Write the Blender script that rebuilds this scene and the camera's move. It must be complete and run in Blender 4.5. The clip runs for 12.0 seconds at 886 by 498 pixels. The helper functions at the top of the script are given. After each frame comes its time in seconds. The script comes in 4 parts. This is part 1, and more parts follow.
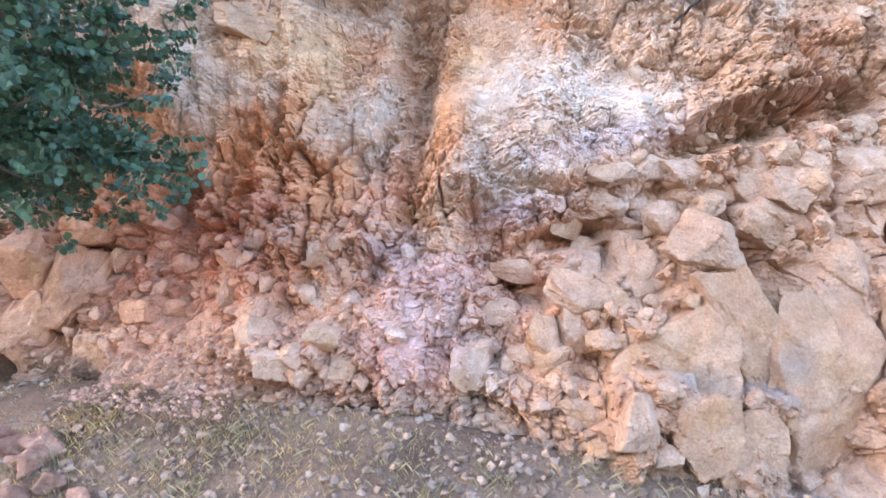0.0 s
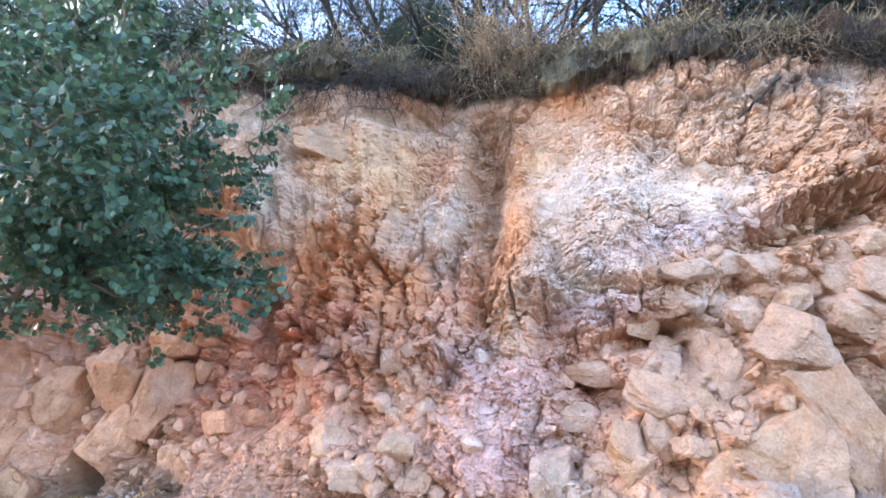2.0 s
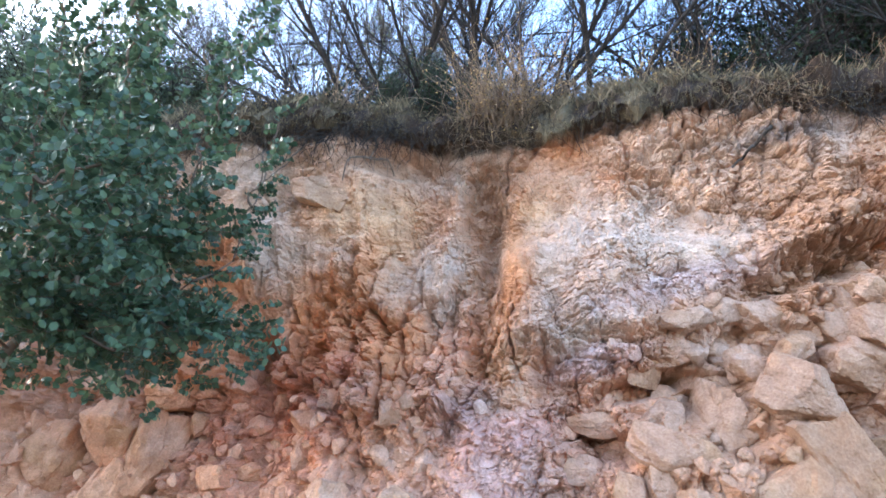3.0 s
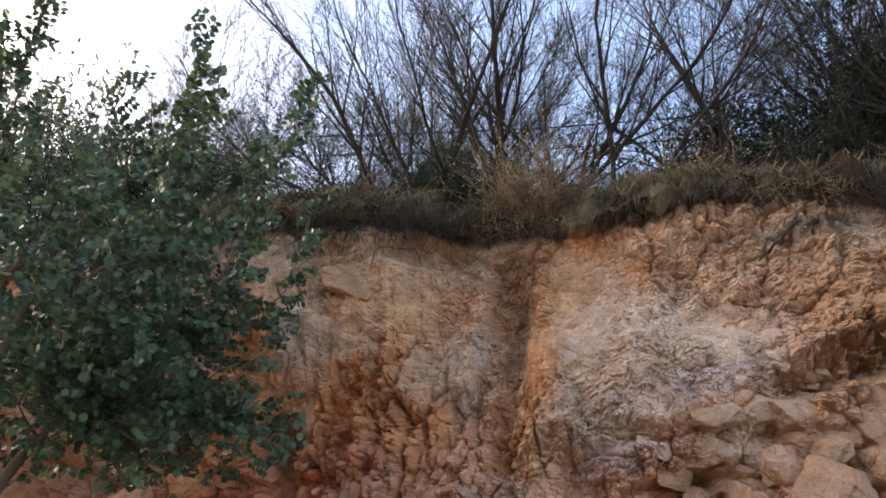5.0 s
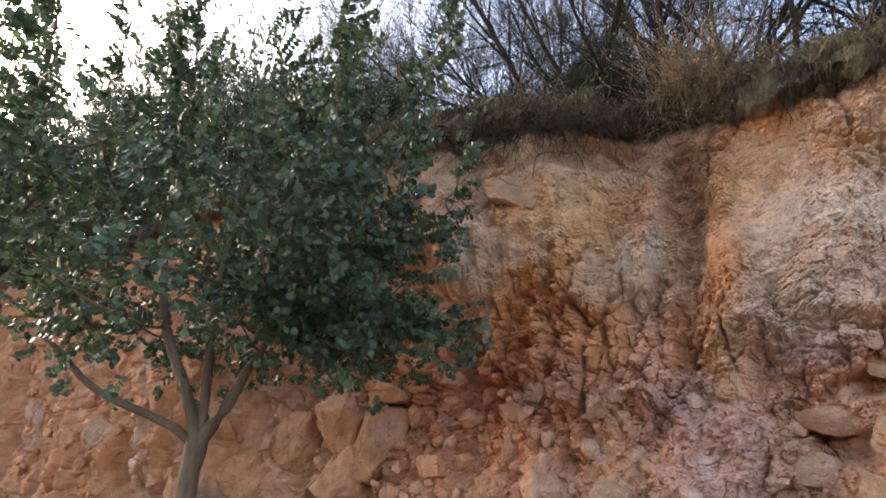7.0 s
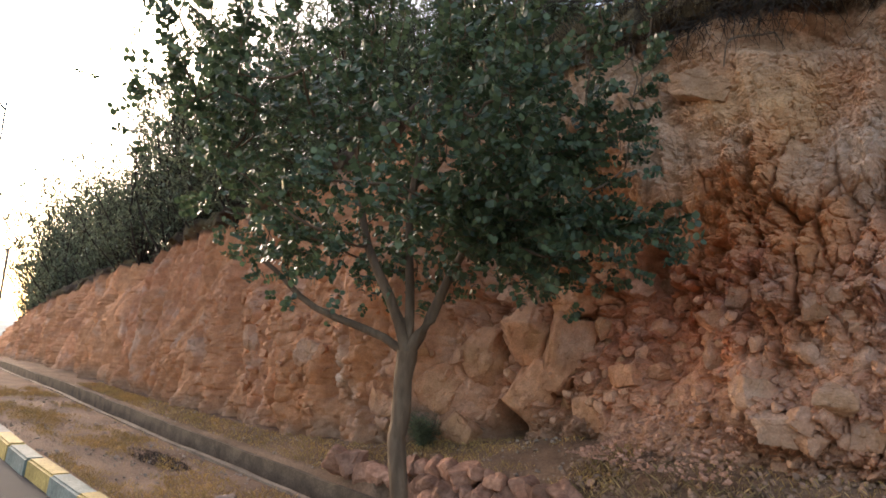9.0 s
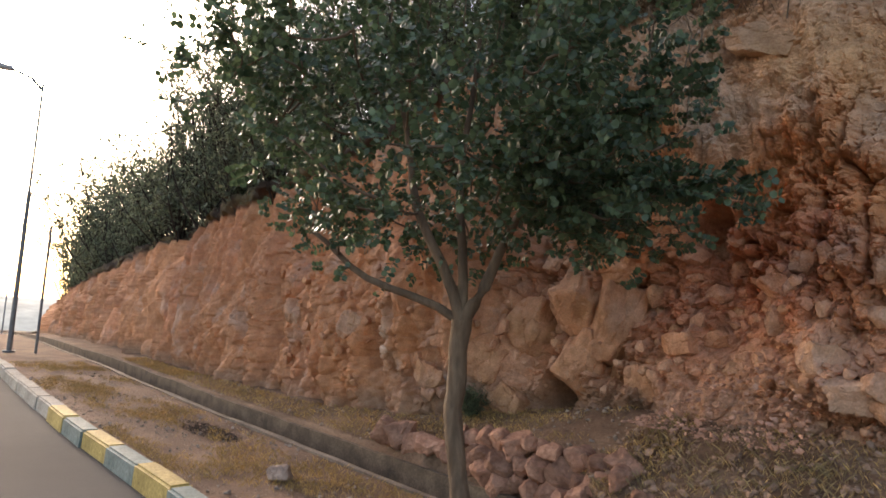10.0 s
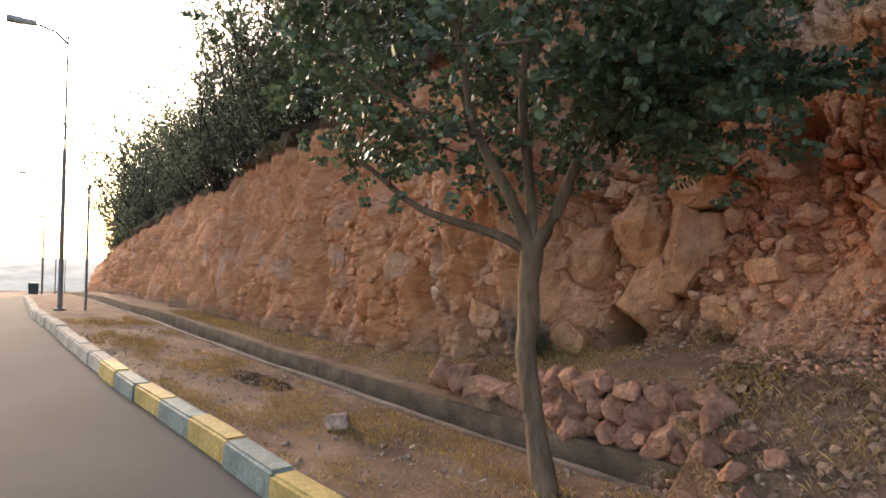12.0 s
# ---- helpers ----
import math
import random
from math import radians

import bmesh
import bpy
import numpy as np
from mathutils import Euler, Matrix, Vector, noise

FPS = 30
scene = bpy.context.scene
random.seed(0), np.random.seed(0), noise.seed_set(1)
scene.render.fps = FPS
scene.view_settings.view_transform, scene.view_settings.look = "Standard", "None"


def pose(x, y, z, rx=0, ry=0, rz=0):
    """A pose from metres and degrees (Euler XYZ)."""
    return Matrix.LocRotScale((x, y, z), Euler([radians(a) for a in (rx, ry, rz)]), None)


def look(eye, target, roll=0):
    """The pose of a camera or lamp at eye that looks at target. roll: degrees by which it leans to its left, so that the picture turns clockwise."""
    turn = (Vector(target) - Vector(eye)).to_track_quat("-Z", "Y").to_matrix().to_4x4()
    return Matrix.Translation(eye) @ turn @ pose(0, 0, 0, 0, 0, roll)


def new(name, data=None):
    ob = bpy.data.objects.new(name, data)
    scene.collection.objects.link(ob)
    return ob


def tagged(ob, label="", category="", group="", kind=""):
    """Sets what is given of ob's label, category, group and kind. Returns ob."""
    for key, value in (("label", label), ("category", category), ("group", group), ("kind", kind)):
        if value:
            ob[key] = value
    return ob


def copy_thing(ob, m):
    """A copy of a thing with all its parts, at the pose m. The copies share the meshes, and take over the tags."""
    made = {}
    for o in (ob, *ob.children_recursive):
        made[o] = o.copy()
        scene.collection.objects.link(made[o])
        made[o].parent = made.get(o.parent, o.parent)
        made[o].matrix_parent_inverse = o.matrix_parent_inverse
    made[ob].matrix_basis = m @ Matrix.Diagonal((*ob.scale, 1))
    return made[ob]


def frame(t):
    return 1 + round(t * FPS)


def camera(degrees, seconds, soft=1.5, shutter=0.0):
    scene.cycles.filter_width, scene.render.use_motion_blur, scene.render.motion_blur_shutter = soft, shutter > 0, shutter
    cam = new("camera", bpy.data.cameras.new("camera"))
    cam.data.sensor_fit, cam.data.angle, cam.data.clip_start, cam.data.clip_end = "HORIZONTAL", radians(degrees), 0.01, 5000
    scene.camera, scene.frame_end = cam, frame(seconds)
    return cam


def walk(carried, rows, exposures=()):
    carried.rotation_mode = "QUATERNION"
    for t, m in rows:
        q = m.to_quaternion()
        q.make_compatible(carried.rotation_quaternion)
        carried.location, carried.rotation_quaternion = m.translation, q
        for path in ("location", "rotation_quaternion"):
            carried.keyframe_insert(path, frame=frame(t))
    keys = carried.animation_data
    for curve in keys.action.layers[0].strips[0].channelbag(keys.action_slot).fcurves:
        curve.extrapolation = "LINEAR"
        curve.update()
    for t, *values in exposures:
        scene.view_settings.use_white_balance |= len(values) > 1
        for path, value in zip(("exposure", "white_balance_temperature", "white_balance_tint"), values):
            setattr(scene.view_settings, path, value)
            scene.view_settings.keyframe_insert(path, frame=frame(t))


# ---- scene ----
cam = camera(68.1, 12.0, soft=1.7)
PATH = [
    (0, (0.286, 1.182, 1.921), (0.093, 3.164, 2.108), 6.1),
    (0.5, (0.269, 1.208, 1.944), (-0.002, 3.18, 2.145), 4.2),
    (1, (0.271, 1.158, 1.989), (-0.085, 3.107, 2.265), 4.3),
    (1.5, (0.286, 1.153, 1.948), (-0.129, 3.07, 2.336), 5.0),
    (2, (0.301, 1.152, 1.943), (-0.131, 3.048, 2.411), 5.3),
    (2.5, (0.305, 1.151, 1.899), (-0.128, 3.026, 2.444), 5.6),
    (3, (0.302, 1.149, 1.97), (-0.13, 3.006, 2.573), 5.0),
    (3.5, (0.309, 1.14, 1.931), (-0.136, 2.958, 2.634), 5.5),
    (3.7, (0.324, 1.143, 1.916), (-0.132, 2.947, 2.651), 5.7),
    (5.3, (0.361, 1.056, 2.049), (-0.188, 2.795, 2.871), 6.8),
    (5.5, (0.349, 1.055, 2.049), (-0.225, 2.796, 2.85), 6.7),
    (6, (0.363, 1.062, 2.018), (-0.343, 2.793, 2.729), 6.7),
    (6.5, (0.317, 1.054, 2.002), (-0.506, 2.773, 2.609), 6.0),
    (7, (0.291, 1.056, 1.972), (-0.68, 2.723, 2.501), 5.9),
    (7.5, (0.25, 1.026, 1.966), (-0.882, 2.612, 2.416), 4.8),
    (7.7, (0.137, 0.986, 2.015), (-1.024, 2.565, 2.415), 4.4),
    (9.3, (-0.019, 0.936, 1.795), (-1.402, 2.36, 2.033), 4.8),
    (9.5, (-0.073, 0.914, 1.819), (-1.469, 2.331, 2.029), 4.8),
    (10, (-0.199, 0.921, 1.765), (-1.615, 2.321, 1.955), 3.9),
    (10.5, (-0.288, 0.926, 1.738), (-1.712, 2.324, 1.867), 2.7),
    (11, (-0.42, 0.986, 1.716), (-1.839, 2.394, 1.803), 2.3),
    (11.5, (-0.539, 1.031, 1.679), (-1.993, 2.405, 1.708), 2.2),
    (12, (-0.705, 1.136, 1.669), (-2.194, 2.471, 1.688), 1.5),
]
EXPOSURE = [(0.0, 3.5, 5400, 14), (2.5, 3.55, 5250, 12), (3.0, 3.25, 5450, 12), (3.5, 2.85, 5950, 14), (5.5, 2.05, 6900, 17),
            (7.5, 2.25, 7000, 18), (9.5, 1.7, 7350, 19), (12.0, 1.8, 7350, 19)]
walk(cam, [(t, look(eye, target, roll)) for t, eye, target, roll in PATH], EXPOSURE)

# ---- daylight: a low sun behind thin cloud, off to the road's far end ----
SUN_EL, SUN_AZ = radians(22), radians(-80)   # azimuth from +y, towards +x
world = bpy.data.worlds.new("sky")
scene.world = world
world.use_nodes = True
wn = world.node_tree.nodes
sky = wn.new("ShaderNodeTexSky")
sky.sky_type, sky.sun_disc = "NISHITA", False
sky.sun_elevation, sky.sun_rotation = SUN_EL, SUN_AZ
sky.air_density, sky.dust_density, sky.ozone_density = 1.0, 2.0, 1.0
wn["Background"].inputs["Strength"].default_value = 0.15
world.node_tree.links.new(sky.outputs["Color"], wn["Background"].inputs["Color"])
sun = new("sun", bpy.data.lights.new("sun", "SUN"))
sun.data.energy, sun.data.angle, sun.data.color = 0.7, radians(12), (1.0, 0.93, 0.84)
toward = Vector((math.sin(SUN_AZ) * math.cos(SUN_EL), math.cos(SUN_AZ) * math.cos(SUN_EL), math.sin(SUN_EL)))
sun.matrix_world = look(toward * 50, (0, 0, 0))


# ---- numeric helpers ----
def sstep(a, b, x):
    t = np.clip((np.asarray(x, float) - a) / (b - a), 0, 1)
    return t * t * (3 - 2 * t)


def hash01(ix, iy, seed):
    h = (ix.astype(np.int64) * 374761393 + iy.astype(np.int64) * 668265263 + seed * 974711) & 0xFFFFFFFF
    h = ((h ^ (h >> 13)) * 1274126177) & 0xFFFFFFFF
    h = ((h ^ (h >> 16)) * 2246822519) & 0xFFFFFFFF
    return ((h ^ (h >> 15)) & 0xFFFFFF) / float(0x1000000)


def vnoise(x, y, seed=0):
    x, y = np.asarray(x, float), np.asarray(y, float)
    ix, iy = np.floor(x), np.floor(y)
    fx, fy = x - ix, y - iy
    ux, uy = fx * fx * (3 - 2 * fx), fy * fy * (3 - 2 * fy)
    a, b = hash01(ix, iy, seed), hash01(ix + 1, iy, seed)
    c, d = hash01(ix, iy + 1, seed), hash01(ix + 1, iy + 1, seed)
    return (a + (b - a) * ux) * (1 - uy) + (c + (d - c) * ux) * uy


def fbm(x, y, seed=0, octaves=4, gain=0.5):
    total, amp, norm = 0.0, 1.0, 0.0
    for o in range(octaves):
        total = total + amp * (vnoise(x * 2.0 ** o + 17.3 * o, y * 2.0 ** o - 9.1 * o, seed + o) - 0.5)
        norm += amp
        amp *= gain
    return total / norm * 2


def cells(x, y, seed=0):
    """Jittered cells: edge distance, three random numbers a cell, offset from the cell's middle."""
    ix, iy = np.floor(x), np.floor(y)
    f1, f2 = np.full(x.shape, 9.0), np.full(x.shape, 9.0)
    cx, cy = np.zeros(x.shape), np.zeros(x.shape)
    dx1, dy1 = np.zeros(x.shape), np.zeros(x.shape)
    for ox in (-1, 0, 1):
        for oy in (-1, 0, 1):
            jx, jy = ix + ox, iy + oy
            dx = x - (jx + 0.1 + 0.8 * hash01(jx, jy, seed))
            dy = y - (jy + 0.1 + 0.8 * hash01(jx, jy, seed + 1))
            d = np.sqrt(dx * dx + dy * dy)
            near = d < f1
            f2 = np.where(near, f1, np.minimum(f2, d))
            f1 = np.where(near, d, f1)
            cx, cy = np.where(near, jx, cx), np.where(near, jy, cy)
            dx1, dy1 = np.where(near, dx, dx1), np.where(near, dy, dy1)
    return f2 - f1, [hash01(cx, cy, seed + k) for k in (5, 6, 7)], dx1, dy1


def blocks(x, y, seed=0):
    """Angular broken stones that pile into one another: the highest of the faceted lumps of the cells around."""
    ix, iy = np.floor(x), np.floor(y)
    top = np.full(x.shape, -9.0)
    for ox in (-1, 0, 1):
        for oy in (-1, 0, 1):
            jx, jy = ix + ox, iy + oy
            r = [hash01(jx, jy, seed + k) for k in range(7)]
            dx, dy = x - (jx + r[0]), y - (jy + r[1])
            c, s = np.cos(r[2] * 6.283), np.sin(r[2] * 6.283)
            u, v = dx * c + dy * s, dy * c - dx * s
            flank = np.maximum(np.maximum(u * (1.1 + r[3]), -u * (0.8 + r[4])), np.maximum(v * (1.2 + r[5]), np.maximum(-v * 1.1, (u + v) * 0.95)))
            lump = 0.8 * r[6] + 0.8 * (r[3] - 0.5) * u + 0.7 * (r[5] - 0.5) * v + 0.2 * dy - 2.0 * np.maximum(flank - 0.32, 0)
            top = np.maximum(top, lump)
    return top - 0.35


def lumps(x, y, seed=0):
    """Domed, tilted lumps with a crevice round each."""
    e, r, dx, dy = cells(x, y, seed)
    return (1 - np.exp(-e / 0.11)) * (0.3 + 0.9 * r[0]) + 0.8 * (r[1] - 0.5) * dx + 0.8 * (r[2] - 0.35) * dy - 0.4


# ---- the lie of the land ----
def dip(x):
    d = -15 - np.asarray(x, float)
    return -1.75 * (np.clip(d, 0, 60) / 35) ** 1.5 - 0.055 * np.clip(d - 60, 0, 900)


def kerb_y(x):
    return np.interp(x, [-150, -80, -50, -32, -19.8, -13, -9.6, -6.4, -4.6, 0, 60], [34, 17, 9.6, 6.2, 4.35, 3.72, 3.45, 3.29, 3.17, 3.1, 3.1])


def foot_y(x):
    return np.interp(x, [-150, -80, -50, -32, -20, -14, -8, -6, -4.9, -3.6, -2.3, -0.3, 1, 2, 5, 60],
                     [37.6, 20.6, 12.9, 9.4, 7.5, 6.8, 6.3, 6.3, 7.1, 6.95, 6.45, 6.05, 5.65, 5.55, 5.6, 5.6])


def foot_z(x):
    return np.interp(x, [-14, -8, -6, -4.5, -3.6, -2.3, -0.3, 1, 2, 5], [0.22, 0.35, 0.5, 0.75, 0.95, 1.0, 1.12, 1.05, 1.0, 1.0]) + dip(x)


def top_z(x):
    return np.interp(x, [-110, -60, -40, -28, -17.6, -14, -9, -4, -1.7, 0, 1.1, 2.5, 6], [0.35, 2.0, 2.3, 2.6, 3.25, 3.65, 4.3, 4.96, 5.03, 4.98, 5.13, 5.02, 5.15]) + dip(x)


def ground_z(x, y):
    """Verge, bank and mound below the cliff, with no drain in it."""
    y0 = np.interp(x, [-5, -3.2, -2.6, -1, 1, 5], [5.72, 5.72, 5.0, 4.7, 4.3, 4.3])
    y0 = np.where(np.asarray(x) < -5, kerb_y(x) + 2.42, y0)
    z0 = np.interp(x, [-5.6, -4.6, -3.1, -2.6, -2], [0.2, 0.42, 0.5, 0.2, 0.13])
    b = foot_z(x) - dip(x)
    t = np.clip((y - y0) / np.maximum(foot_y(x) - y0, 0.1), 0, 1)
    rise = np.where(y > y0, z0 + (b - z0) * t ** 0.85, 0.13)
    return rise + dip(x)


def lean(x, h):
    right, left = sstep(-2.6, -1, x), 1 - sstep(-7.5, -5.2, x)
    r = np.interp(h, [0, 0.9, 1.8, 2.6, 3.2, 4.2, 6], [0, 0.35, 0.6, 0.75, 0.9, 1.05, 1.2])
    m = np.interp(h, [0, 1.2, 2, 3, 4, 6], [0, 0.3, 0.22, 0.0, -0.12, -0.2])
    l = np.interp(h, [0, 1, 4, 6], [0, 0.15, 0.95, 1.6])
    return right * r + left * l + (1 - right - left) * m


def spot(x, z, cx, cz, rx, rz, turn=0.0, soft=0.5):
    """A soft blotch with a ragged rim on the cliff."""
    c, s = math.cos(radians(turn)), math.sin(radians(turn))
    u, v = (x - cx) * c + (z - cz) * s, -(x - cx) * s + (z - cz) * c
    d = np.sqrt((u / rx) ** 2 + (v / rz) ** 2) + 0.45 * fbm(x * 3.1 + cx * 7, z * 3.1, 40, 4)
    return 1 - sstep(1 - soft, 1 + soft, d)


def face_y(x, z, fine=True):
    """How far back the cliff's face lies at x and height z."""
    x, z = np.asarray(x, float), np.asarray(z, float)
    h = z - foot_z(x)
    y = foot_y(x) + lean(x, h)
    y = y + 0.42 * np.exp(-((x + 2.55) / 0.55) ** 2) * np.clip(h / 0.8, 0, 1)
    # broad swells and the vertical gullies of the middle
    calm = 1 - 0.75 * sstep(1.0, 0.2, top_z(x) - z)
    y = y + (0.28 * fbm(x * 0.8, z * 0.5, 3, 3) + 0.1 * fbm(x * 2.3, z * 0.9, 5, 3)) * calm
    # the gully, the hollow under the pale knob, the caves and the clefts below the marl
    for depth, sx, sz, rx, rz, turn, soft in (
            (0.26, -0.66, 4.25, 0.17, 0.45, 12, 0.6), (0.16, -0.58, 3.45, 0.09, 0.6, -3, 0.6), (0.12, -2.5, 2.3, 0.5, 0.35, 0, 0.6), (0.5, -2.9, 2.74, 0.26, 0.26, 10, 0.4),
            (1.0, -4.62, 0.93, 0.2, 0.22, 20, 0.25), (0.8, 3.32, 2.8, 0.2, 0.24, 0, 0.3), (0.3, 0.72, 2.6, 0.38, 0.08, 14, 0.5),
            (0.38, 2.3, 3.7, 0.75, 0.15, 22, 0.5), (0.25, 0.5, 2.12, 0.2, 0.1, 0, 0.5), (0.2, -1.55, 4.75, 0.4, 0.14, 0, 0.5),
            (-0.18, 0.45, 3.5, 1.0, 0.6, 20, 0.4), (-0.1, 0.15, 2.98, 0.5, 0.3, 16, 0.5), (-0.16, -2.87, 3.75, 0.24, 0.45, 0, 0.4),
            (-0.16, -1.1, 3.55, 0.2, 0.5, -8, 0.4), (-0.07, -0.28, 3.55, 0.15, 0.8, 3, 0.6), (-0.2, -0.38, 1.9, 0.42, 0.5, 0, 0.5),
            (-0.12, 0.15, 1.5, 0.2, 0.35, 0, 0.5), (-0.14, -1.95, 3.0, 0.13, 0.6, 4, 0.5), (-0.12, -1.5, 2.75, 0.14, 0.55, -4, 0.5)):
        y = y + depth * spot(x, z, sx, sz, rx, rz, turn, soft)
    slabs = sstep(0.5, 1.1, x) * (1 - sstep(2.9, 3.6, z + 0.25 * (1.5 - x)))
    far = 1 - sstep(-6, -4.8, x)
    marl = np.clip(spot(x, z, 0.55, 3.6, 1.15, 0.75, 20) + 0.8 * spot(x, z, -1.9, 4.3, 1.7, 0.5) + spot(x, z, -0.38, 1.9, 0.45, 0.6), 0, 1)
    clay = 0.25 + 0.85 * sstep(-0.3, 0.35, fbm(x * 1.6, z * 1.6, 25, 4))
    loose = clay * (1 - 0.62 * marl) * (1 - 0.6 * slabs) * (1 - 0.7 * far) * (0.6 + 0.4 * (1 - sstep(2.5, 3.3, z)) + 0.4 * spot(x, z, 2.2, 3.6, 1.1, 0.35, 20))
    wx, wz = x + 0.09 * fbm(x * 3, z * 3, 11, 4), z + 0.09 * fbm(x * 3, z * 3, 12, 4)
    vx, vz = wx + 0.03 * fbm(x * 9, z * 9, 13, 3), wz + 0.03 * fbm(x * 9, z * 9, 14, 3)
    # lumps parted by deep crevices, from fists to grit, and angular blocks among them
    for size, tall, amp, seed in ((0.5, 1.15, 0.2, 21), (0.21, 1.1, 0.12, 31), (0.1, 1.0, 0.075, 41), (0.05, 0.9, 0.045, 51)):
        y = y - amp * loose * lumps(vx / size, vz / (size * tall), seed)
    for size, amp, seed in ((0.7, 0.12, 22), (0.3, 0.1, 32), (0.13, 0.05, 42)):
        y = y - amp * (0.35 + 0.65 * clay) * (1 - 0.85 * marl) * (1 - 0.55 * sstep(3.0, 3.6, z)) * (1 - (0.3 if size > 0.5 else 0.75) * far) * blocks(wx / size, wz / size * (1.1 - 0.5 * far), seed)
    e, r, _, _ = cells((0.4 * wx + 0.6 * x) / 0.62 + 0.1, (0.4 * wz + 0.6 * z - 0.25 * x) / 0.5, 23)
    y = y + slabs * (0.07 * np.exp(-(e / 0.018) ** 2) + 0.16 * (r[0] - 0.5))
    # ledges and short slanting cracks of the pale marl
    mu, mv = vx * 0.94 + vz * 0.34, vz * 0.94 - vx * 0.34
    e, _, _, _ = cells(mu / 0.34, mv / 0.13, 26)
    f, _, _, _ = cells(mu / 0.12, mv / 0.06, 29)
    split = sstep(0.0, 0.35, fbm(x * 2.3 + 5, z * 2.3, 30, 4))
    y = y + marl * (0.08 * fbm(mu * 1.5, mv * 3.2, 33, 4) + split * (0.05 * np.exp(-(e / 0.05) ** 2) + 0.014 * np.exp(-(f / 0.08) ** 2)))
    far = 1 - sstep(-6, -4.8, x)
    y = y + far * (0.65 * np.abs(fbm(x * 1.5 + 0.25 * z, z * 0.3, 56, 4)) + 0.28 * np.abs(fbm(x * 4.2 + 0.5 * z, z * 0.9, 57, 4)) - 0.05 * lumps(wx / 0.4, wz / 0.8, 58) - 0.06 * sstep(-15, -11, x) * lumps(vx / 0.16, vz / 0.24, 68))
    flute = np.abs(fbm(x * 3.6 + 0.3 * z, z * 0.7, 55, 4))
    y = y + 0.2 * flute * spot(x, z, -1.6, 3.2, 1.9, 1.1, 0, 0.6)
    # knobbly clay columns between the gullies, parted by deep creases
    knob = np.clip(spot(x, z, -1.6, 2.85, 1.2, 0.75, 0, 0.5) + 0.3 * spot(x, z, -0.32, 3.5, 0.22, 0.9, 4, 0.5), 0, 1)
    y = y - knob * (0.2 * lumps(wx / 0.27 + 0.7, wz / 0.8, 27) + 0.09 * lumps(vx / 0.13 + 0.2, vz / 0.22, 28))
    # grit and small undercut pits
    y = y - (0.4 + 0.6 * clay) * (1 - 0.7 * slabs) * (1 - far) * 0.03 * lumps(vx / 0.034, vz / 0.028, 59)
    _, r, du, dv = cells(mu / 0.075, mv / 0.042, 60)
    y = y + 0.04 * (1 - 0.8 * slabs) * (1 - far) * sstep(-0.1, 0.3, fbm(x * 2.7, z * 2.7 + 3, 67, 3)) * (r[0] > 0.5) * np.exp(-(du * du + dv * dv) / 0.07)
    if fine:
        strata = fbm((x * 0.94 + z * 0.34) * 4, (z * 0.94 - x * 0.34) * 11, 51, 3)
        y = y + (0.012 + 0.012 * marl) * (1 - far) * strata + 0.014 * fbm(x * 14, z * 14, 52, 3) * (1 - 0.5 * slabs)
    return y


# ---- materials ----
def nodes(name):
    m = bpy.data.materials.new(name)
    m.use_nodes = True
    nt = m.node_tree
    return m, nt, nt.nodes["Principled BSDF"]


def add(nt, kind, **values):
    n = nt.nodes.new(kind)
    for k, v in values.items():
        n.inputs[k.replace("_", " ")].default_value = v
    return n


def ramp(nt, fac, stops):
    r = nt.nodes.new("ShaderNodeValToRGB")
    el = r.color_ramp.elements
    while len(el) < len(stops):
        el.new(0.5)
    for e, (p, c) in zip(el, stops):
        e.position, e.color = p, (*c, 1)
    nt.links.new(fac, r.inputs["Fac"])
    return r.outputs["Color"]


def mix(nt, a, b, fac, blend="MIX"):
    m = nt.nodes.new("ShaderNodeMix")
    m.data_type, m.blend_type = "RGBA", blend
    for socket, v in ((m.inputs["Factor"], fac), (m.inputs["A"], a), (m.inputs["B"], b)):
        if isinstance(v, bpy.types.NodeSocket):
            nt.links.new(v, socket)
        else:
            socket.default_value = v if isinstance(v, (int, float)) else (*v, 1)
    return m.outputs["Result"]


def coords(nt, scale=(1, 1, 1), space="Object"):
    c, m = nt.nodes.new("ShaderNodeTexCoord"), nt.nodes.new("ShaderNodeMapping")
    m.inputs["Scale"].default_value = scale
    nt.links.new(c.outputs[space], m.inputs["Vector"])
    return m.outputs["Vector"]


def tex(nt, vec, scale, detail=4.0, rough=0.6):
    n = add(nt, "ShaderNodeTexNoise", Scale=scale, Detail=detail, Roughness=rough)
    nt.links.new(vec, n.inputs["Vector"])
    return n.outputs["Fac"]


def bumped(nt, bsdf, heights, distance=0.02):
    """Adds up several (height, strength) as relief."""
    normal = None
    for height, strength in heights:
        b = add(nt, "ShaderNodeBump", Strength=strength, Distance=distance)
        nt.links.new(height, b.inputs["Height"])
        if normal:
            nt.links.new(normal, b.inputs["Normal"])
        normal = b.outputs["Normal"]
    nt.links.new(normal, bsdf.inputs["Normal"])


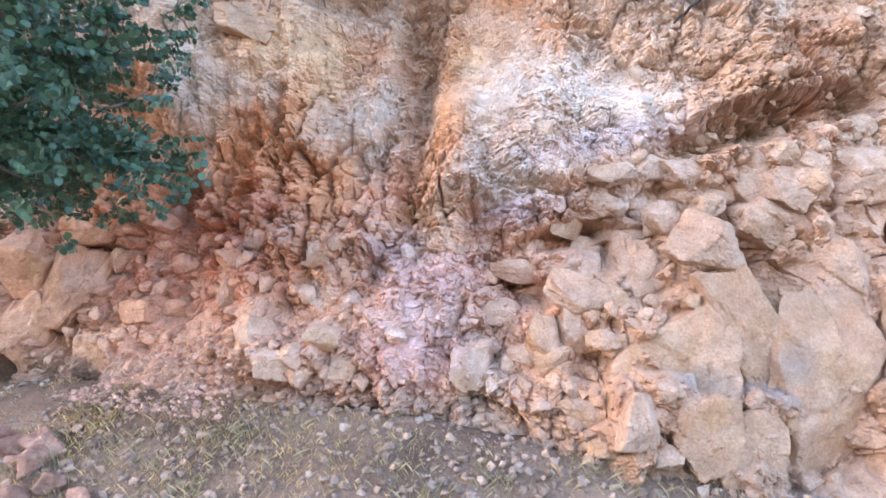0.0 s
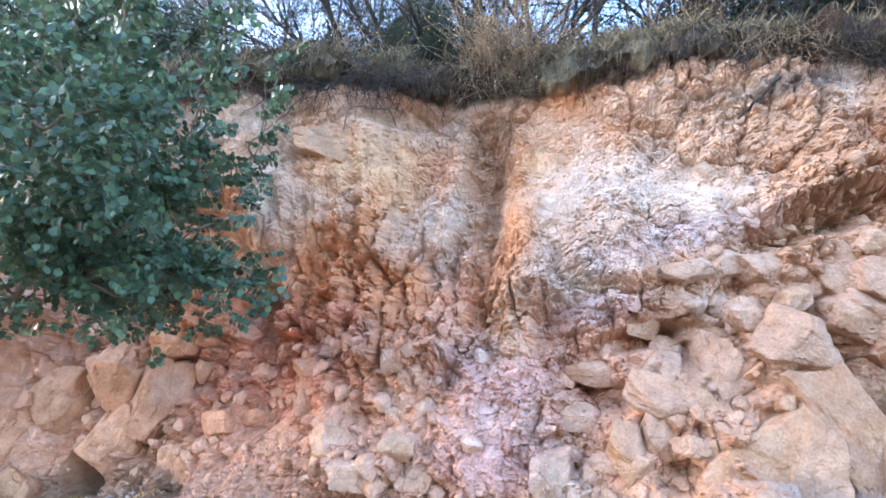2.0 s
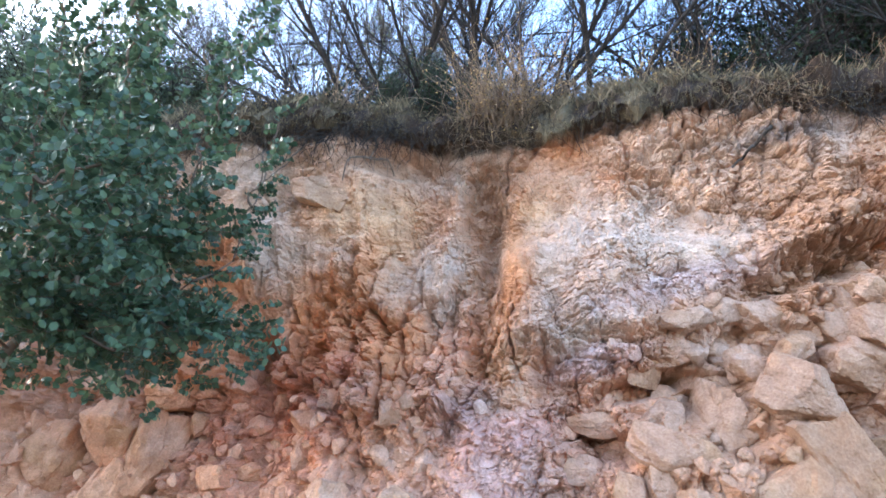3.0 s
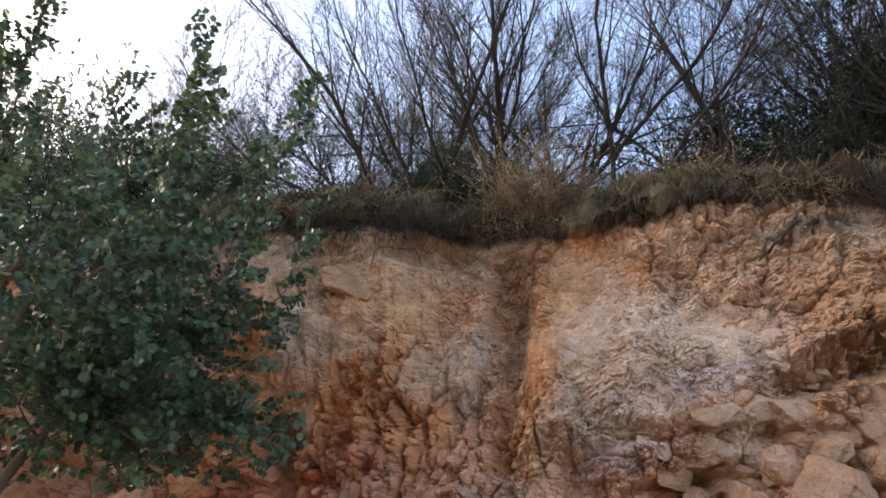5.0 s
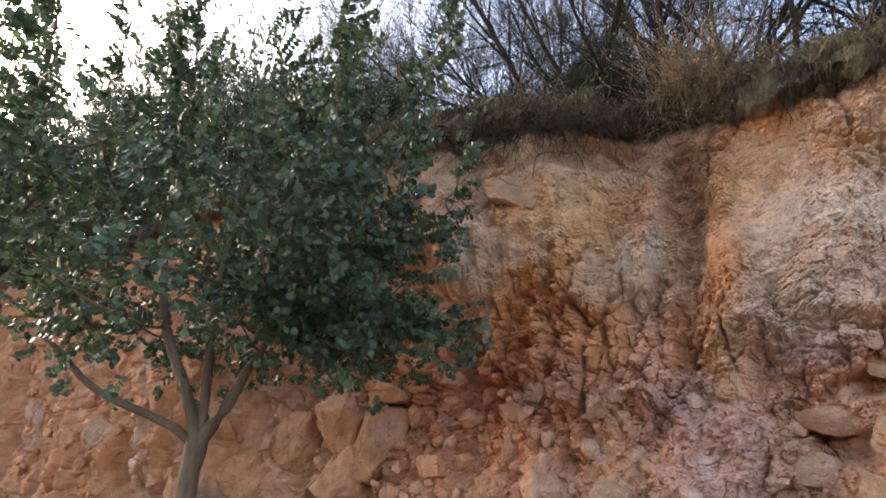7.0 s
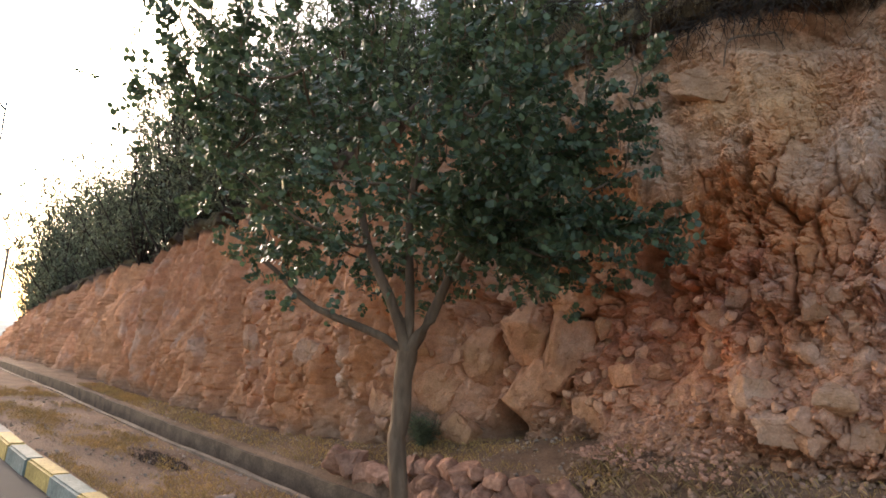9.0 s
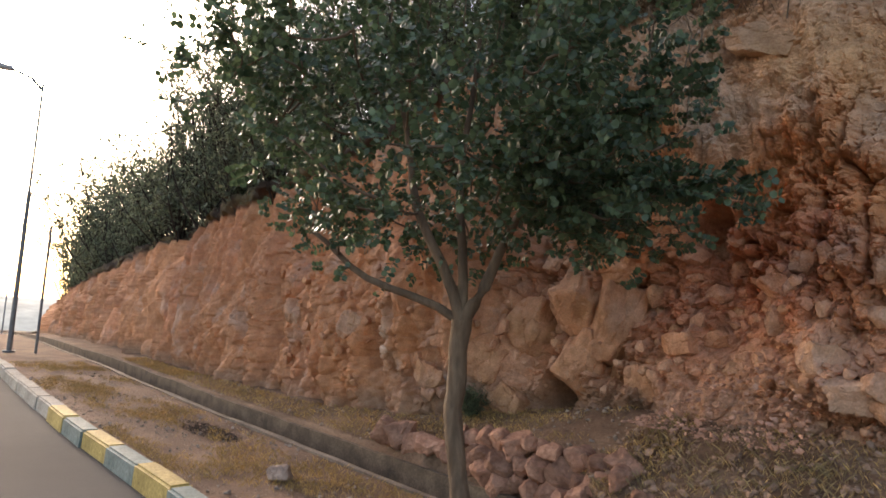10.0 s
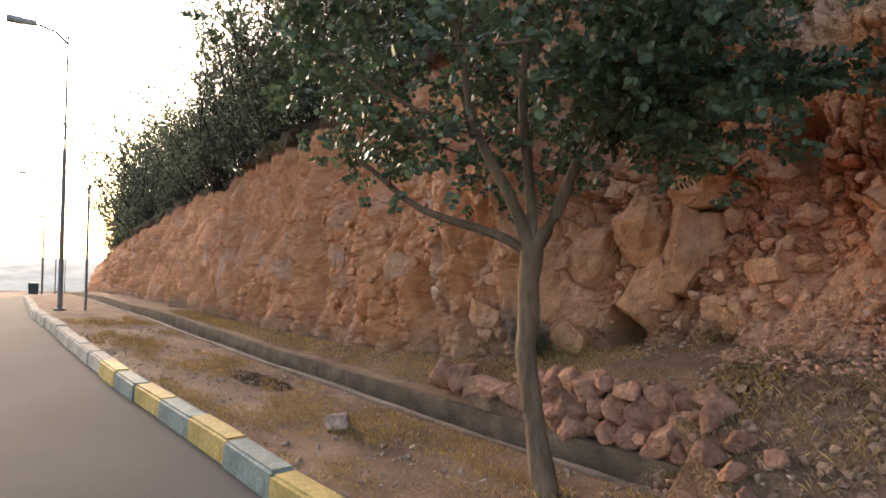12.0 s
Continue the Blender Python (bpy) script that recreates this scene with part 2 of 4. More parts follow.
def grained(name, dark, light, fine=30, broad=3, rough=0.9, bump=0.4, stretch=(1, 1, 1), per_object=0.0, island=0.0, distance=0.02):
    """A dull surface that varies at two scales, from dark to light, with relief."""
    m, nt, b = nodes(name)
    v = coords(nt, stretch)
    f, g = tex(nt, v, fine, 5), tex(nt, v, broad, 4)
    c1 = ramp(nt, g, [(0.3, dark), (0.7, light)])
    c2 = ramp(nt, f, [(0.25, (0.62, 0.6, 0.58)), (0.75, (1.25, 1.25, 1.25))])
    c = mix(nt, c1, c2, 1.0, "MULTIPLY")
    if per_object or island:
        info = nt.nodes.new("ShaderNodeNewGeometry" if island else "ShaderNodeObjectInfo")
        rnd = info.outputs["Random Per Island" if island else "Random"]
        k = per_object or island
        c = mix(nt, c, ramp(nt, rnd, [(0, (1 - k, 1 - k, 1 - k)), (1, (1 + k, 1 + 0.9 * k, 1 + 0.8 * k))]), 1.0, "MULTIPLY")
    nt.links.new(c, b.inputs["Base Color"])
    b.inputs["Roughness"].default_value = rough
    b.inputs["Specular IOR Level"].default_value = 0.25
    bumped(nt, b, [(g, bump * 0.6), (f, bump)], distance)
    return m


def rock_material():
    m, nt, b = nodes("cliff_rock")
    v = coords(nt)
    tint = nt.nodes.new("ShaderNodeAttribute")
    tint.attribute_name = "tint"
    f, g, k, w = tex(nt, v, 55, 5, 0.65), tex(nt, v, 7, 5), tex(nt, v, 17, 5, 0.65), tex(nt, v, 2.6, 5, 0.7)
    c = mix(nt, tint.outputs["Color"], ramp(nt, f, [(0.25, (0.74, 0.71, 0.68)), (0.72, (1.12, 1.12, 1.12))]), 1.0, "MULTIPLY")
    c = mix(nt, c, ramp(nt, g, [(0.32, (0.72, 0.66, 0.61)), (0.64, (1.14, 1.14, 1.14))]), 0.8, "MULTIPLY")
    c = mix(nt, c, ramp(nt, w, [(0.34, (1.12, 0.9, 0.72)), (0.5, (1, 1, 1)), (0.68, (0.95, 1.02, 1.1))]), 0.35, "MULTIPLY")
    nt.links.new(c, b.inputs["Base Color"])
    b.inputs["Roughness"].default_value = 0.93
    b.inputs["Specular IOR Level"].default_value = 0.2
    bumped(nt, b, [(g, 0.5), (k, 0.75), (f, 0.4)], 0.03)
    return m


ROCK = rock_material()
SOIL = grained("dry_soil", (0.125, 0.072, 0.043), (0.29, 0.178, 0.11), 30, 1.3, bump=1.0, distance=0.035)
ASPHALT = grained("asphalt", (0.05, 0.046, 0.042), (0.07, 0.065, 0.059), 160, 0.5, rough=0.9, bump=0.35, distance=0.006)
CONCRETE = grained("old_concrete", (0.12, 0.088, 0.062), (0.29, 0.225, 0.165), 50, 3, bump=0.4)
STONE = grained("field_stone", (0.22, 0.15, 0.11), (0.38, 0.28, 0.22), 26, 5, bump=0.7, per_object=0.3)
BARK = grained("bark", (0.085, 0.055, 0.034), (0.2, 0.138, 0.09), 22, 5, bump=1.0, stretch=(1, 1, 0.25))


# ---- mesh helpers ----
def mesh_of(name, verts, faces, material, smooth=False):
    me = bpy.data.meshes.new(name)
    verts = np.asarray(verts, np.float32)
    faces = np.asarray(faces, np.int32)
    n = faces.shape[1]
    me.vertices.add(len(verts))
    me.vertices.foreach_set("co", verts.ravel())
    me.loops.add(faces.size)
    me.loops.foreach_set("vertex_index", faces.ravel())
    me.polygons.add(len(faces))
    me.polygons.foreach_set("loop_start", np.arange(0, faces.size, n, dtype=np.int32))
    me.polygons.foreach_set("use_smooth", np.full(len(faces), smooth))
    me.update(calc_edges=True)
    me.materials.append(material)
    return me


def grid_faces(nr, nc):
    i = np.arange(nr * nc).reshape(nr, nc)
    return np.stack([i[:-1, :-1], i[:-1, 1:], i[1:, 1:], i[1:, :-1]], -1).reshape(-1, 4)


def part(name, bm, material, parent, label=""):
    me = bpy.data.meshes.new(name)
    bm.to_mesh(me)
    bm.free()
    me.materials.append(material)
    ob = new(name, me)
    ob.parent = parent
    return tagged(ob, label)


def part_mesh(name, me, parent, label="", m=None):
    ob = new(name, me)
    ob.parent = parent
    if m is not None:
        ob.matrix_basis = m
    return tagged(ob, label)


def thing(name, place, label, category, group="", kind=""):
    ob = new(name)
    ob.location = place
    return tagged(ob, label, category, group, kind)


# ---- ground, road, drain ----
GX = np.unique(np.r_[np.linspace(-600, -80, 27), np.linspace(-80, -16, 81), np.linspace(-16, 6, 276), np.linspace(6, 40, 40), np.linspace(40, 600, 27)])
GW = np.unique(np.r_[np.linspace(-600, -40, 20), np.linspace(-40, -7.2, 20), -7.0, -3, -0.3, 0.0, 0.12, 0.18, 0.22, np.linspace(0.28, 1.84, 32), 1.9, 1.905, 2.44, 2.445, np.linspace(2.5, 5.2, 50), 6, 8])
gx, gw = np.meshgrid(GX, GW)
gy = kerb_y(gx) + gw
gz = ground_z(gx, gy)
bumps = 0.035 * fbm(gx * 1.3, gy * 1.3, 71, 3) + 0.03 * fbm(gx * 6, gy * 6, 72, 3) * sstep(2.4, 2.8, gw)
gz = gz + bumps * sstep(0.1, 0.4, gw) * (1 - 0.7 * np.exp(-((gw - 2.15) / 0.35) ** 2))
trench = (gw > 1.9) & (gw < 2.444) & (gx < -2.9)
gz = np.where(trench, dip(gx) - 0.5, gz)
gz = np.where(gw < 0.19, dip(gx) - 0.08, gz)
gz = np.where(gw < -7.1, dip(gx) + 0.05 + 0.1 * fbm(gx * 0.2, gy * 0.2, 73, 3), gz)
ground = new("ground", mesh_of("ground", np.stack([gx, gy, gz], -1).reshape(-1, 3), grid_faces(*gx.shape), SOIL, True))
tagged(ground, "dry stony earth verge and bank below the rock cutting", "ground", kind="structure")

rx_, rw = np.meshgrid(GX, np.r_[np.linspace(-7.1, 0.15, 12)])
rz = dip(rx_) + 0.0 - 0.012 * np.abs(rw + 3.5)
road = new("road", mesh_of("road", np.stack([rx_, kerb_y(rx_) + rw, rz], -1).reshape(-1, 3), grid_faces(*rx_.shape), ASPHALT, True))
tagged(road, "grey worn asphalt road curving along the cutting", "road", kind="structure")


def channel_strip(name, profile, x0, x1, parent, label, material=None):
    """A strip with the given closed (w, z) profile along the kerb's curve."""
    xs = np.linspace(x0, x1, int((x1 - x0) / 0.35) + 2)
    prof = np.array(profile)
    n = len(prof)
    X = np.repeat(xs[:, None], n, 1)
    wob = 0.012 * fbm(X * 1.7, prof[None, :, 0] * 5 + 3, 75, 3)
    verts = np.stack([X, kerb_y(X) + prof[None, :, 0] + wob, dip(X) + prof[None, :, 1] + wob], -1).reshape(-1, 3)
    i = np.arange(len(xs) * n).reshape(len(xs), n)
    j = np.roll(i, -1, 1)
    faces = np.stack([i[:-1], j[:-1], j[1:], i[1:]], -1).reshape(-1, 4)
    part_mesh(name, mesh_of(name, verts, faces, material or CONCRETE), parent, label)


# darker, browner concrete for the drain's far side and bed
DARK_CONCRETE = grained("dark_brown_concrete", (0.075, 0.052, 0.035), (0.2, 0.14, 0.09), 40, 4, bump=0.5)
drain = thing("drain_channel", (0, 0, 0), "open concrete roadside drain, weathered and half dry", "drain", kind="structure")
channel_strip("drain_wall", [(1.9, -0.45), (1.98, -0.45), (1.98, 0.15), (1.9, 0.15)], -70, -2.75, drain, "grey concrete edge")
channel_strip("drain_wall", [(2.39, -0.45), (2.47, -0.45), (2.47, 0.2), (2.39, 0.2)], -70, -2.75, drain, "dark brown concrete side", DARK_CONCRETE)
channel_strip("drain_floor", [(1.985, -0.45), (2.375, -0.45), (2.375, -0.32), (1.985, -0.32)], -70, -2.75, drain, "dark brown drain bed", DARK_CONCRETE)

# ---- the cliff ----
CX = np.unique(np.r_[np.linspace(-150, -40, 60), np.linspace(-40, -16, 130), np.linspace(-16, -5.4, 420), np.linspace(-5.4, 3.9, 980), np.linspace(3.9, 8, 70), np.linspace(8, 60, 50)])
VR = np.linspace(0, 1, 420)
cx, cv = np.meshgrid(CX, VR)
zb, zt = foot_z(cx) - 0.25, top_z(cx) + (0.14 * fbm(cx * 0.9, cx * 0, 61, 4) + 0.1 * fbm(cx * 4.1, cx * 0 + 3, 66, 3)) * sstep(-60, -20, cx)
cz = zb + (zt - zb) * cv
cy = face_y(cx, cz)
# the turf bank on the rim and the hilltop behind it
lip_y, lip_z = cy[-1], zt[-1]
smooth_y = np.interp(CX, CX, np.convolve(np.r_[np.full(60, lip_y[0]), lip_y, np.full(60, lip_y[-1])], np.ones(121) / 121, "valid"))
rows = [(-0.10, 0.03), (-0.16, 0.08), (-0.16, 0.14), (-0.1, 0.22), (-0.02, 0.3), (0.08, 0.37), (0.2, 0.43), (0.35, 0.47), (0.6, 0.5), (1.0, 0.53), (1.6, 0.56), (2.5, 0.62), (4, 0.75), (7, 1.0), (12, 1.3), (25, 2), (60, 3), (200, 4)]
ty = np.array([smooth_y + o + (0.2 * fbm(CX * 2.6, CX * 0 + 4 * o, 62, 5) if o < 2 else 0) for o, _ in rows])
ty[:9] += np.array([0.14 * fbm(CX * 6, CX * 0 + 31.7 * k, 64, 4) for k in range(9)])
thin = (1 - 0.15 * sstep(0.0, 1.5, CX)) * sstep(-150, -80, CX)
tz = np.array([lip_z * (1 if u < 0.3 else 0) + (0 if u < 0.3 else 1) * top_z(CX) + u * thin + 0.13 * fbm(CX * 2.4, CX * 0 + 7 * u, 63, 5) for _, u in rows])
tz[:9] += np.array([0.1 * fbm(CX * 6, CX * 0 + 17.3 * k, 65, 4) for k in range(9)])
verts = np.stack([np.vstack([cx, np.repeat(CX[None], len(rows), 0)]), np.vstack([cy, ty]), np.vstack([cz, tz])], -1)

# colours of the beds: cream limestone, ochre and red clay, lilac marl
X, Z = verts[..., 0], verts[..., 2]
CREAM, WHITE, ORANGE, OCHRE, RED = (0.59, 0.42, 0.3), (0.57, 0.455, 0.365), (0.6, 0.31, 0.165), (0.6, 0.38, 0.22), (0.55, 0.27, 0.175)
LILAC, PINK, BROWN, GREY = (0.54, 0.415, 0.4), (0.55, 0.345, 0.29), (0.40, 0.24, 0.15), (0.2, 0.185, 0.175)
BEDS = (
    (RED, 0.85, [(-2.9, 2.25, 0.85, 0.7, 0), (-2.1, 2.3, 0.5, 0.45, 0), (-1.85, 2.75, 0.6, 0.35, 0)]),
    (ORANGE, 0.85, [(-3.45, 3.45, 0.35, 0.5, 0), (-0.3, 3.6, 0.17, 0.85, 3), (-1.93, 3.2, 0.3, 0.35, 0), (0.06, 4.85, 0.3, 0.2, 0), (-3.9, 2.7, 0.6, 0.4, 0), (-1.35, 2.9, 0.3, 0.35, 0), (-2.35, 3.1, 0.25, 0.45, 0), (-1.7, 3.6, 0.14, 0.4, 0)]),
    (OCHRE, 0.65, [(-0.4, 2.7, 0.22, 0.45, 0), (-0.1, 4.15, 0.3, 0.35, 0), (-2.0, 4.15, 0.42, 0.26, 0), (-1.5, 4.1, 0.25, 0.4, 0)]),
    (BROWN, 0.75, [(1.95, 3.55, 1.0, 0.2, 22), (2.2, 4.15, 0.8, 0.35, 10), (-0.62, 4.2, 0.2, 0.7, 2), (-0.6, 4.7, 0.4, 0.2, 0), (3.0, 4.0, 0.8, 0.5, 0)]),
    (WHITE, 0.7, [(-3.5, 4.65, 0.6, 0.2, 0), (-2.83, 3.87, 0.22, 0.42, 0), (-1.14, 3.7, 0.24, 0.2, 0), (-0.98, 3.35, 0.13, 0.35, -8), (0.35, 3.95, 0.48, 0.36, 15), (0.17, 3.06, 0.45, 0.26, 16), (0.15, 2.95, 0.4, 0.2, 16), (0.8, 3.6, 0.6, 0.3, 22), (-1.2, 4.65, 0.3, 0.2, 0), (0.17, 1.5, 0.2, 0.3, 0), (-6.85, 1.3, 0.12, 0.35, -15)]),
    (LILAC, 0.55, [(-0.62, 2.3, 0.25, 0.22, 20), (-0.39, 1.85, 0.4, 0.35, 0), (1.0, 3.4, 0.6, 0.14, 20), (0.3, 2.75, 0.5, 0.12, 18)]),
    (PINK, 0.7, [(-0.24, 2.2, 0.36, 0.14, 25), (-0.4, 1.5, 0.4, 0.25, 0)]),
    (GREY, 0.75, [(1.77, 1.68, 0.24, 0.11, 0), (2.19, 1.7, 0.14, 0.14, 0), (2.0, 4.82, 0.6, 0.1, 8), (-5.9, 0.75, 0.5, 0.3, 0)]),
)


def stain(tint, colour, weight):
    return tint + (np.array(colour) - tint) * np.clip(weight, 0, 1)[..., None]


def rock_tint(X, Z):
    """The colours of the beds: cream limestone, ochre and red clay, lilac marl; the foot darker."""
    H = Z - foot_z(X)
    t = np.zeros((*X.shape, 3)) + (0.6, 0.365, 0.25)
    t = stain(t, (0.52, 0.27, 0.155), (1 - sstep(-6.5, -4.8, X)) * 0.9)
    t = stain(t, RED, 0.5 * (1 - sstep(-8, -5, X)) * sstep(-0.1, 0.5, fbm(X * 0.9, Z * 0.35, 81, 4)))
    t = stain(t, CREAM, sstep(-4.6, -4.0, X) * sstep(2.9, 3.5, Z) * 0.85)
    # tan stone of the lower right, taken darker to paint in its shade
    t = stain(t, (0.43, 0.26, 0.165), 0.85 * sstep(0.4, 1.0, X) * (1 - sstep(2.9, 3.6, Z)))
    t = stain(t, ORANGE, 0.5 * spot(X, Z, -1.8, 2.9, 1.9, 0.7, 0, 0.5) * sstep(-0.15, 0.3, fbm(X * 2.2, Z * 0.9, 88, 4)))
    for colour, amount, beds in BEDS:
        for bx, bz, brx, brz, turn in beds:
            t = stain(t, colour, amount * spot(X, Z, bx, bz, brx, brz, turn, 0.65))
    _, r1, _, _ = cells(X / 0.3 + 0.4 * fbm(X * 3, Z * 3, 11, 3), Z / 0.3, 31)
    _, r2, _, _ = cells(X / 0.1 + 0.4 * fbm(X * 8, Z * 8, 13, 3), Z / 0.1, 33)
    t = t * (0.84 + 0.16 * r1[0] + 0.14 * r2[0])[..., None]
    t = stain(t, (0.54, 0.28, 0.165), 0.35 * sstep(0.1, 0.6, fbm(X * 1.9 + 4, Z * 0.9, 83, 5)))
    t = stain(t, (0.58, 0.465, 0.385), 0.4 * sstep(0.2, 0.6, fbm(X * 2.6, Z * 2.1 + 9, 84, 5)))
    t = t.mean(-1, keepdims=True) + 1.14 * (t - t.mean(-1, keepdims=True))
    # darker brown towards the foot, with a ragged upper edge
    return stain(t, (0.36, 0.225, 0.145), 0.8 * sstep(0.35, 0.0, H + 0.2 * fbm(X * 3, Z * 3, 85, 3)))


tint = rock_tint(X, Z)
over = np.zeros(X.shape)
over[len(VR):] = 1
near_rim = sstep(0.12, 0.0, top_z(X) - Z + 0.12 * fbm(X * 2, Z * 2, 86, 4))
tint = stain(tint, (0.06, 0.042, 0.03), np.maximum(over, 0.85 * near_rim))
tint = stain(tint, (0.15, 0.12, 0.07), over * sstep(0.0, 0.3, fbm(X * 3, verts[..., 1] * 3, 87, 4)))
tint = np.clip(tint, 0.02, 0.85)


def painted(me, colours):
    attr = me.attributes.new("tint", "FLOAT_COLOR", "POINT")
    colours = np.asarray(colours).reshape(-1, 3)
    attr.data.foreach_set("color", np.concatenate([colours, np.ones((len(colours), 1))], -1).astype(np.float32).ravel())


cliff_mesh = mesh_of("cliff", verts.reshape(-1, 3), grid_faces(*X.shape), ROCK, False)
cliff_mesh.polygons.foreach_set("use_smooth", np.tile((CX[:-1] < -5.35) | (CX[:-1] > 3.85), X.shape[0] - 1))
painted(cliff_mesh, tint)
cliff = new("cliff", cliff_mesh)
tagged(cliff, "cut face of crumbling cream, orange and lilac limestone and clay", "cliff", kind="structure")

# ---- more materials ----
def leaf_material(name, dark, light, through_light=0.35, rough=0.45):
    m, nt, b = nodes(name)
    rnd = nt.nodes.new("ShaderNodeNewGeometry").outputs["Random Per Island"]
    c = ramp(nt, rnd, [(0.0, dark), (0.75, light), (1.0, tuple(1.5 * v for v in light))])
    c = mix(nt, c, ramp(nt, tex(nt, coords(nt), 3), [(0.3, (0.7, 0.75, 0.7)), (0.7, (1.2, 1.15, 1.1))]), 1.0, "MULTIPLY")
    nt.links.new(c, b.inputs["Base Color"])
    b.inputs["Roughness"].default_value = rough
    b.inputs["Specular IOR Level"].default_value = 0.35
    t, s = nt.nodes.new("ShaderNodeBsdfTranslucent"), nt.nodes.new("ShaderNodeMixShader")
    nt.links.new(c, t.inputs["Color"])
    s.inputs["Fac"].default_value = through_light
    nt.links.new(b.outputs["BSDF"], s.inputs[1])
    nt.links.new(t.outputs["BSDF"], s.inputs[2])
    nt.links.new(s.outputs["Shader"], nt.nodes["Material Output"].inputs["Surface"])
    return m


LEAF = leaf_material("carob_leaf", (0.03, 0.056, 0.03), (0.085, 0.125, 0.066), 0.3, 0.38)
SCRUB_LEAF = leaf_material("scrub_leaf", (0.06, 0.085, 0.05), (0.13, 0.16, 0.09))
OLIVE_LEAF = leaf_material("olive_scrub_leaf", (0.08, 0.09, 0.04), (0.16, 0.17, 0.08))
# grey-green of the far bushes, paled to carry the haze over them
HEDGE_LEAF = leaf_material("haze_paled_leaf", (0.085, 0.11, 0.075), (0.17, 0.2, 0.13), 0.4)
DARK_LEAF = leaf_material("evergreen_leaf", (0.014, 0.026, 0.014), (0.035, 0.055, 0.026))
STRAW = leaf_material("dry_grass", (0.3, 0.19, 0.07), (0.5, 0.33, 0.13), 0.2, 0.8)
WEED = leaf_material("dry_weed", (0.2, 0.14, 0.07), (0.36, 0.26, 0.13), 0.2, 0.8)
DULL_STRAW = leaf_material("withered_grass", (0.1, 0.075, 0.04), (0.24, 0.18, 0.1), 0.2, 0.8)
TWIG = grained("dark_twig", (0.025, 0.02, 0.016), (0.07, 0.055, 0.042), 40, 5, bump=0.3)
GREY_TWIG = grained("grey_twig", (0.07, 0.06, 0.05), (0.16, 0.14, 0.12), 40, 5, bump=0.3)
DRY_TWIG = grained("dry_twig", (0.16, 0.105, 0.06), (0.33, 0.23, 0.14), 40, 5, bump=0.3)
PALE_ROOT = grained("bare_root", (0.14, 0.1, 0.07), (0.28, 0.21, 0.15), 40, 5, bump=0.4)
YELLOW = grained("worn_yellow_paint", (0.34, 0.24, 0.07), (0.55, 0.4, 0.13), 34, 5, rough=0.7, bump=0.35, per_object=0.12)
BLUE = grained("worn_blue_paint", (0.12, 0.165, 0.15), (0.24, 0.29, 0.26), 34, 5, rough=0.7, bump=0.35, per_object=0.12)
STEEL = grained("grey_painted_steel", (0.12, 0.12, 0.12), (0.2, 0.2, 0.195), 20, 2, rough=0.5, bump=0.1)
LAMP_GREY = grained("lamp_housing", (0.3, 0.3, 0.3), (0.42, 0.42, 0.42), 20, 2, rough=0.4, bump=0.05)
BIN_GREEN = grained("dark_bin_plastic", (0.03, 0.045, 0.04), (0.06, 0.075, 0.07), 20, 2, rough=0.55, bump=0.1)
RUBBER = grained("black_rubber", (0.02, 0.02, 0.02), (0.04, 0.04, 0.04), 20, 2)
# distance haze is put into the hill's pale, nearly even colour
FAR_HILL = grained("haze_toned_hill", (0.5, 0.49, 0.4), (0.54, 0.53, 0.44), 0.05, 0.01, bump=0.0)
RED_STONE = grained("reddish_stone", (0.23, 0.11, 0.07), (0.41, 0.23, 0.155), 26, 5, bump=0.8, per_object=0.3)


# ---- shapes ----
def tubes(paths, sides=5):
    """One mesh's verts and quads for many (points, radii)."""
    V, F, base = [], [], 0
    ang = np.linspace(0, 2 * np.pi, sides, endpoint=False)
    for pts, radii in paths:
        pts = np.asarray(pts, float)
        n = len(pts)
        d = np.gradient(pts, axis=0)
        d /= np.linalg.norm(d, axis=1, keepdims=True) + 1e-9
        ref = np.where(np.abs(d[:, 2:3]) > 0.9, np.array([[1.0, 0, 0]]), np.array([[0, 0, 1.0]]))
        a = np.cross(d, ref)
        a /= np.linalg.norm(a, axis=1, keepdims=True) + 1e-9
        b = np.cross(d, a)
        ring = pts[:, None] + np.asarray(radii)[:, None, None] * (np.cos(ang)[None, :, None] * a[:, None] + np.sin(ang)[None, :, None] * b[:, None])
        V.append(ring.reshape(-1, 3))
        i = base + np.arange(n * sides).reshape(n, sides)
        j = np.roll(i, -1, 1)
        F.append(np.stack([i[:-1], j[:-1], j[1:], i[1:]], -1).reshape(-1, 4))
        base += n * sides
    return np.concatenate(V), np.concatenate(F)


def tube_mesh(name, paths, material, sides=5):
    v, f = tubes(paths, sides)
    return mesh_of(name, v, f, material, True)


def wander(rng, start, way, length, steps, bend, up=0.0, r0=0.01, r1=0.003):
    """A crooked, tapering branch."""
    pts, p, w = [np.array(start, float)], np.array(start, float), np.array(way, float)
    for _ in range(steps):
        w = w + rng.normal(0, bend, 3) + np.array([0, 0, up])
        w /= np.linalg.norm(w)
        p = p + w * length / steps
        pts.append(p.copy())
    return np.array(pts), np.linspace(r0, r1, steps + 1)


def leaf_mesh(name, places, ways, lengths, widths, material, rng):
    """Six-sided little leaves at places, along ways."""
    n = len(places)
    w = ways / (np.linalg.norm(ways, axis=1, keepdims=True) + 1e-9)
    side = np.cross(w, rng.normal(0, 1, (n, 3)) + np.array([0, 0, 1.2]))
    side /= np.linalg.norm(side, axis=1, keepdims=True) + 1e-9
    nor = np.cross(side, w)
    L, W = np.asarray(lengths).reshape(-1, 1), np.asarray(widths).reshape(-1, 1)
